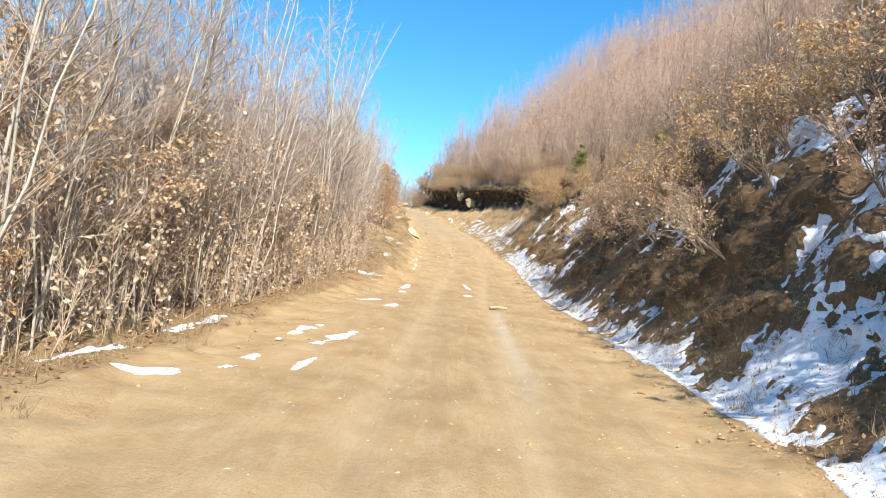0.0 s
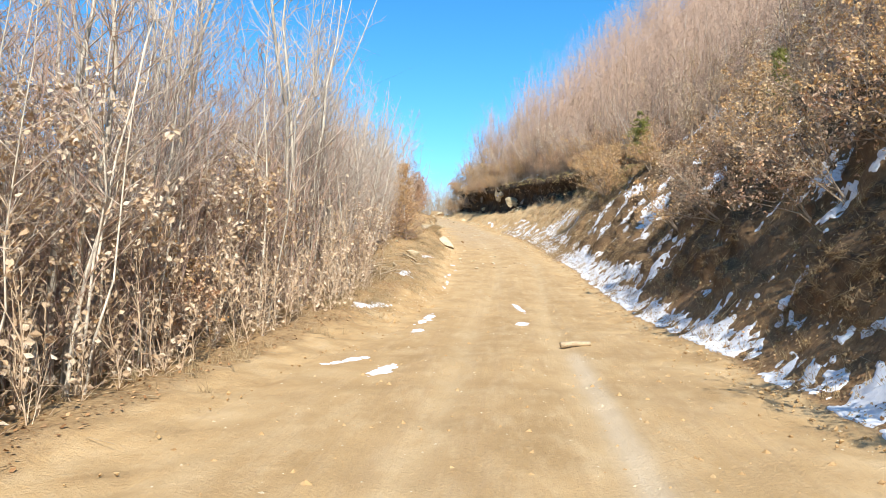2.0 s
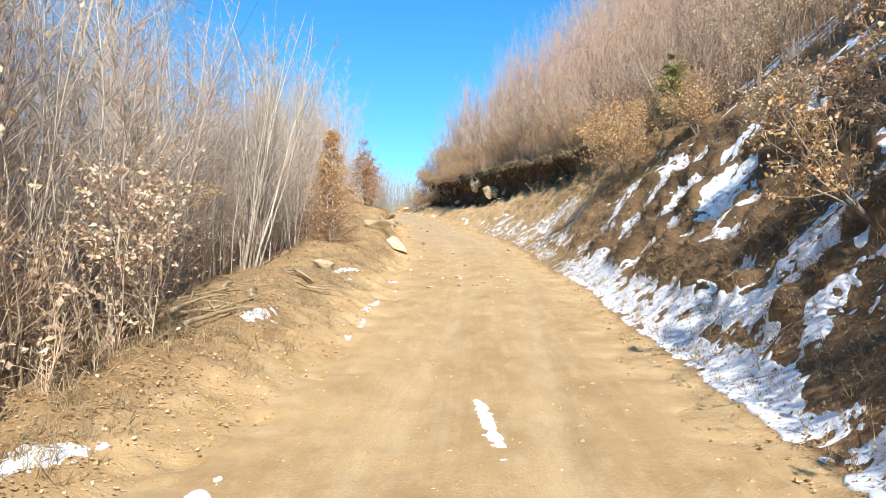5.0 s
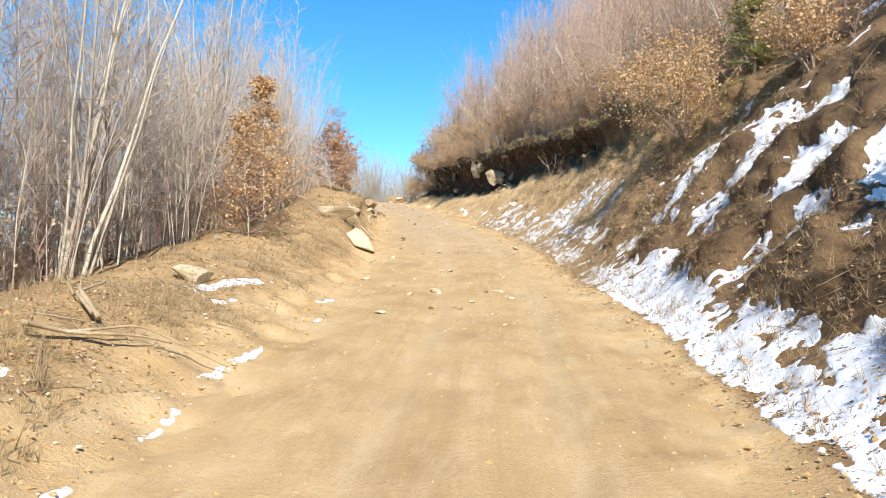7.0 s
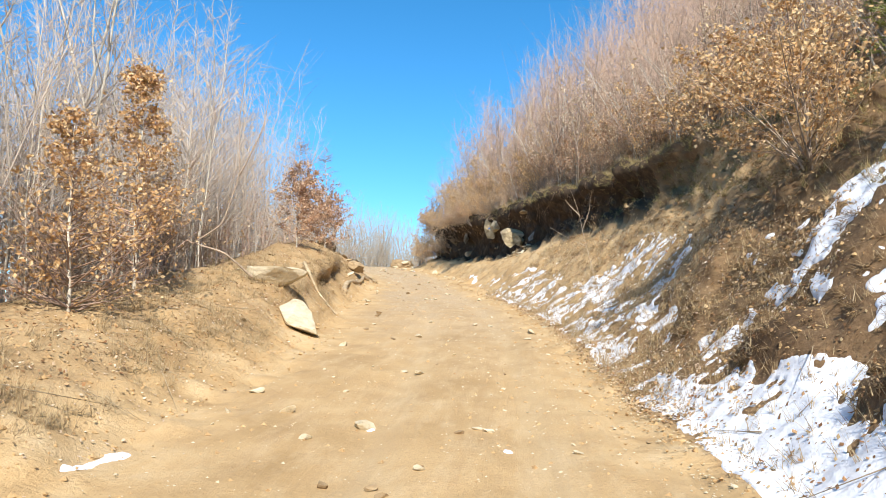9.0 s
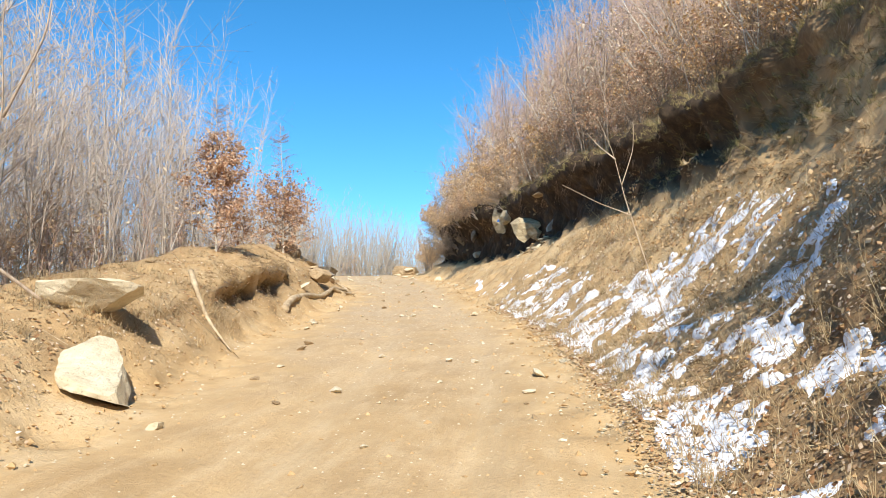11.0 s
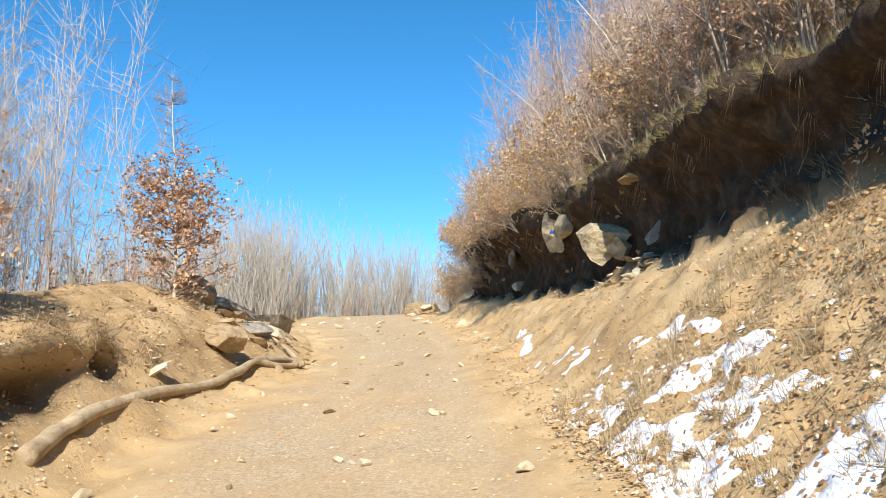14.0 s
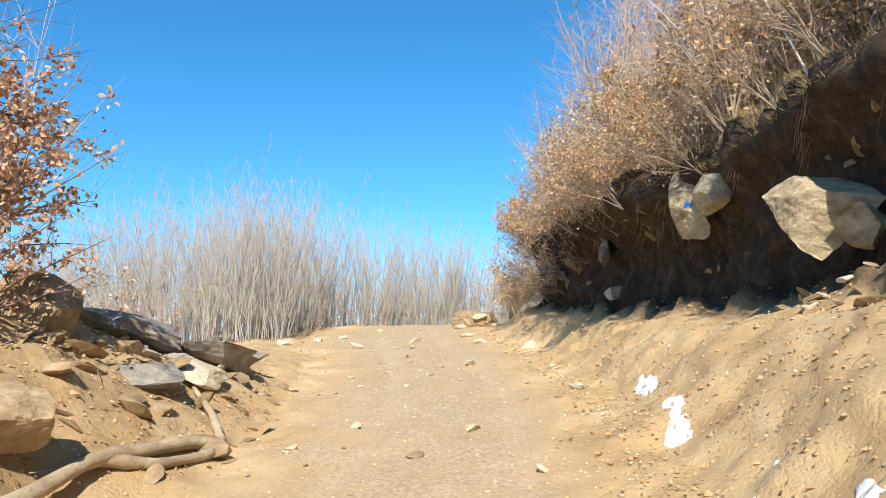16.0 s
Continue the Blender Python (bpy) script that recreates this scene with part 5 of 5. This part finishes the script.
tussock_places = [on_clumps(3400, 2, 48), scatter(260, 45, 56, 11.7, 12.9), scatter(230, 33, 48, 10.9, 11.7), scatter(300, 2, 33, 10.3, 12.2, 0.1), scatter(420, 46, 62, 9.9, 11.8, 0.15)]
litter("fallen_leaves", [scatter(12500, 2, 50, 9.9, 13.8), scatter(6500, 45, 62, 9.4, 11.8), scatter(11000, 2, 66, 4.3, 6.4), scatter(6000, 2, 80, 13.0, 14.4)], 0.044, FALLEN, "dry brown leaves strewn over the ground")


litter("golden_litter", [scatter(5200, 43, 62, 11.2, 12.5, -0.05), scatter(2600, 30, 50, 10.9, 12.4, 0.1)], 0.06, LEAF_GOLD, "golden dry leaves gathered on the ledges of the bank")
litter("leaf_crumbs", [scatter(8500, 45, 63, 9.3, 11.65), scatter(600, 63, 74, 9.3, 11.4), scatter(4000, 24, 70, 5.2, 7.0)], 0.036, LEAF_PALE, "bleached crumbled leaves on the bare soil")
litter("straw_crumbs", [scatter(9000, 45, 63, 9.3, 11.65), scatter(900, 63, 76, 9.3, 11.4), scatter(7000, 24, 70, 5.0, 6.7), scatter(9000, 2, 46, 9.5, 11.5)], 0.034, STRAW, "crumbled dry leaves and straw on the bare soil")


def tufts(name, places, blades, length, mat, label, hang=0.0, r=0.0035, wild=0.42):
    heap = Heap()
    for p, nn in places:
        n = len(p)
        base = np.repeat(p, blades, 0) + lr.normal(0, 0.035, (n * blades, 3)) * np.array([1, 1, 0.3])
        way = np.repeat(nn, blades, 0) * 0.5 + np.array([0, 0, 0.55 - hang]) + lr.normal(0, wild, (n * blades, 3))
        way *= (length * lr.uniform(0.4, 1.3, n * blades))[:, None]
        heap.spikes(base - way * 0.08, way, np.full(n * blades, r))
    return tagged(put(name, heap.mesh(name), mat), label, "grass", kind="stuff")


tufts("dry_grass", [scatter(2400, 2, 64, 9.85, 12.6, 0.0), scatter(1000, 46, 63, 9.6, 11.7, 0.0), scatter(700, 50, 80, 12.95, 13.4), scatter(2000, 4, 64, 4.6, 6.35, -0.1), scatter(700, 4, 50, 6.1, 6.8, 0.2), scatter(2400, 24, 56, 5.1, 6.7, -0.05)], 8, 0.18, STRAW, "tufts of dry straw coloured grass")
tufts("brown_tussocks", tussock_places, 24, 0.24, TUSSOCK, "drooping tussocks of dead brown grass on the bank", 0.85, 0.0035)
tufts("hanging_grass", [scatter(900, 4, 46, 10.9, 12.9, 0.05)], 16, 0.24, STRAW, "dead grass and roots hanging over the broken edge", 1.5, 0.003, 0.3)
tufts("turf_edge", [scatter(1200, 48, 80, 12.9, 13.25), scatter(700, 45, 60, 12.0, 13.2, 0.0)], 11, 0.15, TURF, "mossy turf along the broken edge of the bank", 0.2, 0.0045)
tufts("hanging_roots", [scatter(60, 53, 80, 12.6, 12.95, 0.0)], 6, 0.24, TWIGS_DARK, "thin bare roots hanging out of the bank", 2.4, 0.0025, 0.3)
tufts("root_fringe", [scatter(85, 55.9, 62.3, 5.93, 6.03)], 7, 0.2, STRAW, "torn roots and grass hanging from the broken sod", 0.75, 0.0035, 0.75)
tufts("sod_turf", [scatter(170, 55.6, 62.5, 5.75, 5.98)], 12, 0.09, TUSSOCK, "brown turf along the broken sod", 0.5, 0.004, 0.7)
tufts("sod_roots", [scatter(40, 55.9, 62.3, 5.96, 6.03)], 6, 0.26, BARK_BROWN, "dark roots hanging under the broken sod", 1.1, 0.004, 0.5)


def chips(name, places, lo, hi, mat, label, flat=0.6):
    heap = Heap()
    octa = np.array([[1, 0, 0], [-1, 0, 0], [0, 1, 0], [0, -1, 0], [0, 0, 1], [0, 0, -1]], float)
    tri = np.array([[0, 2, 4], [2, 1, 4], [1, 3, 4], [3, 0, 4], [2, 0, 5], [1, 2, 5], [3, 1, 5], [0, 3, 5]])
    for p, nn in places:
        n = len(p)
        q = octa[None] * lr.uniform(0.6, 1.3, (n, 6, 1)) + lr.normal(0, 0.15, (n, 6, 3))
        a = lr.uniform(0, 2 * math.pi, n)
        c, s = np.cos(a)[:, None], np.sin(a)[:, None]
        q = np.stack([q[..., 0] * c - q[..., 1] * s, (q[..., 0] * s + q[..., 1] * c) * 0.8, q[..., 2] * flat], -1)
        q *= (lo + (hi - lo) * lr.beta(1, 3.5, n))[:, None, None]
        heap.add((p[:, None] + q + np.array([0, 0, 0.3 * lo])).reshape(-1, 3), (np.arange(n)[:, None, None] * 6 + tri[None]).reshape(-1, 3))
    return tagged(put(name, heap.mesh(name, False), mat), label, "gravel", kind="stuff")


CLOD, cnt, cb = material("dry_clod", 0.97)
cnt.links.new(ramp(cnt, tex(cnt, 7, 5, 0.7), [(0.3, (0.33, 0.205, 0.095)), (0.55, (0.48, 0.325, 0.16)), (0.75, (0.58, 0.43, 0.245))]), cb.inputs["Base Color"])
bump(cnt, cb, [(tex(cnt, 45, 4, 0.7), 0.6)], 0.02)
road_chips, nr = (np.concatenate(a) for a in zip(scatter(7000, 40, 84, 7.05, 9.5), scatter(1500, 2, 40, 7.05, 9.3)))
road_chips[:, 2] += 0.025
chips("gravel", [(road_chips, nr)], 0.006, 0.035, LIMESTONE, "small pale gravel on the track")
road_clods, nr = scatter(4500, 6, 84, 6.9, 9.4)
road_clods[:, 2] += 0.025
chips("earth_clods", [(road_clods, nr), scatter(6000, 24, 74, 5.4, 7.0), scatter(4500, 44, 63, 9.2, 11.8), scatter(2800, 63, 80, 9.2, 12.0), scatter(2000, 4, 46, 9.3, 11.0)], 0.007, 0.06, CLOD, "crumbled clods of dry earth", 0.7)
sticks = Heap()
p, nn = scatter(620, 4, 70, 4.4, 6.6)
p2, nn2 = scatter(260, 4, 66, 9.8, 12.6)
p3, nn3 = scatter(1000, 25, 52, 5.2, 6.6, 0.12)
p, nn = np.concatenate([p, p2, p3]), np.concatenate([nn, nn2, nn3])
w = np.cross(nn, lr.normal(size=nn.shape))
w *= (0.15 + 0.25 * lr.gamma(1.2, 1.0, len(p)) / np.linalg.norm(w, axis=1))[:, None]
sticks.spikes(p + nn * 0.03, w + nn * 0.05, lr.uniform(0.003, 0.008, len(p)))
tagged(put("fallen_sticks", sticks.mesh("fallen_sticks"), DEADWOOD), "thin dead sticks lying on the ground", "sticks", kind="stuff")
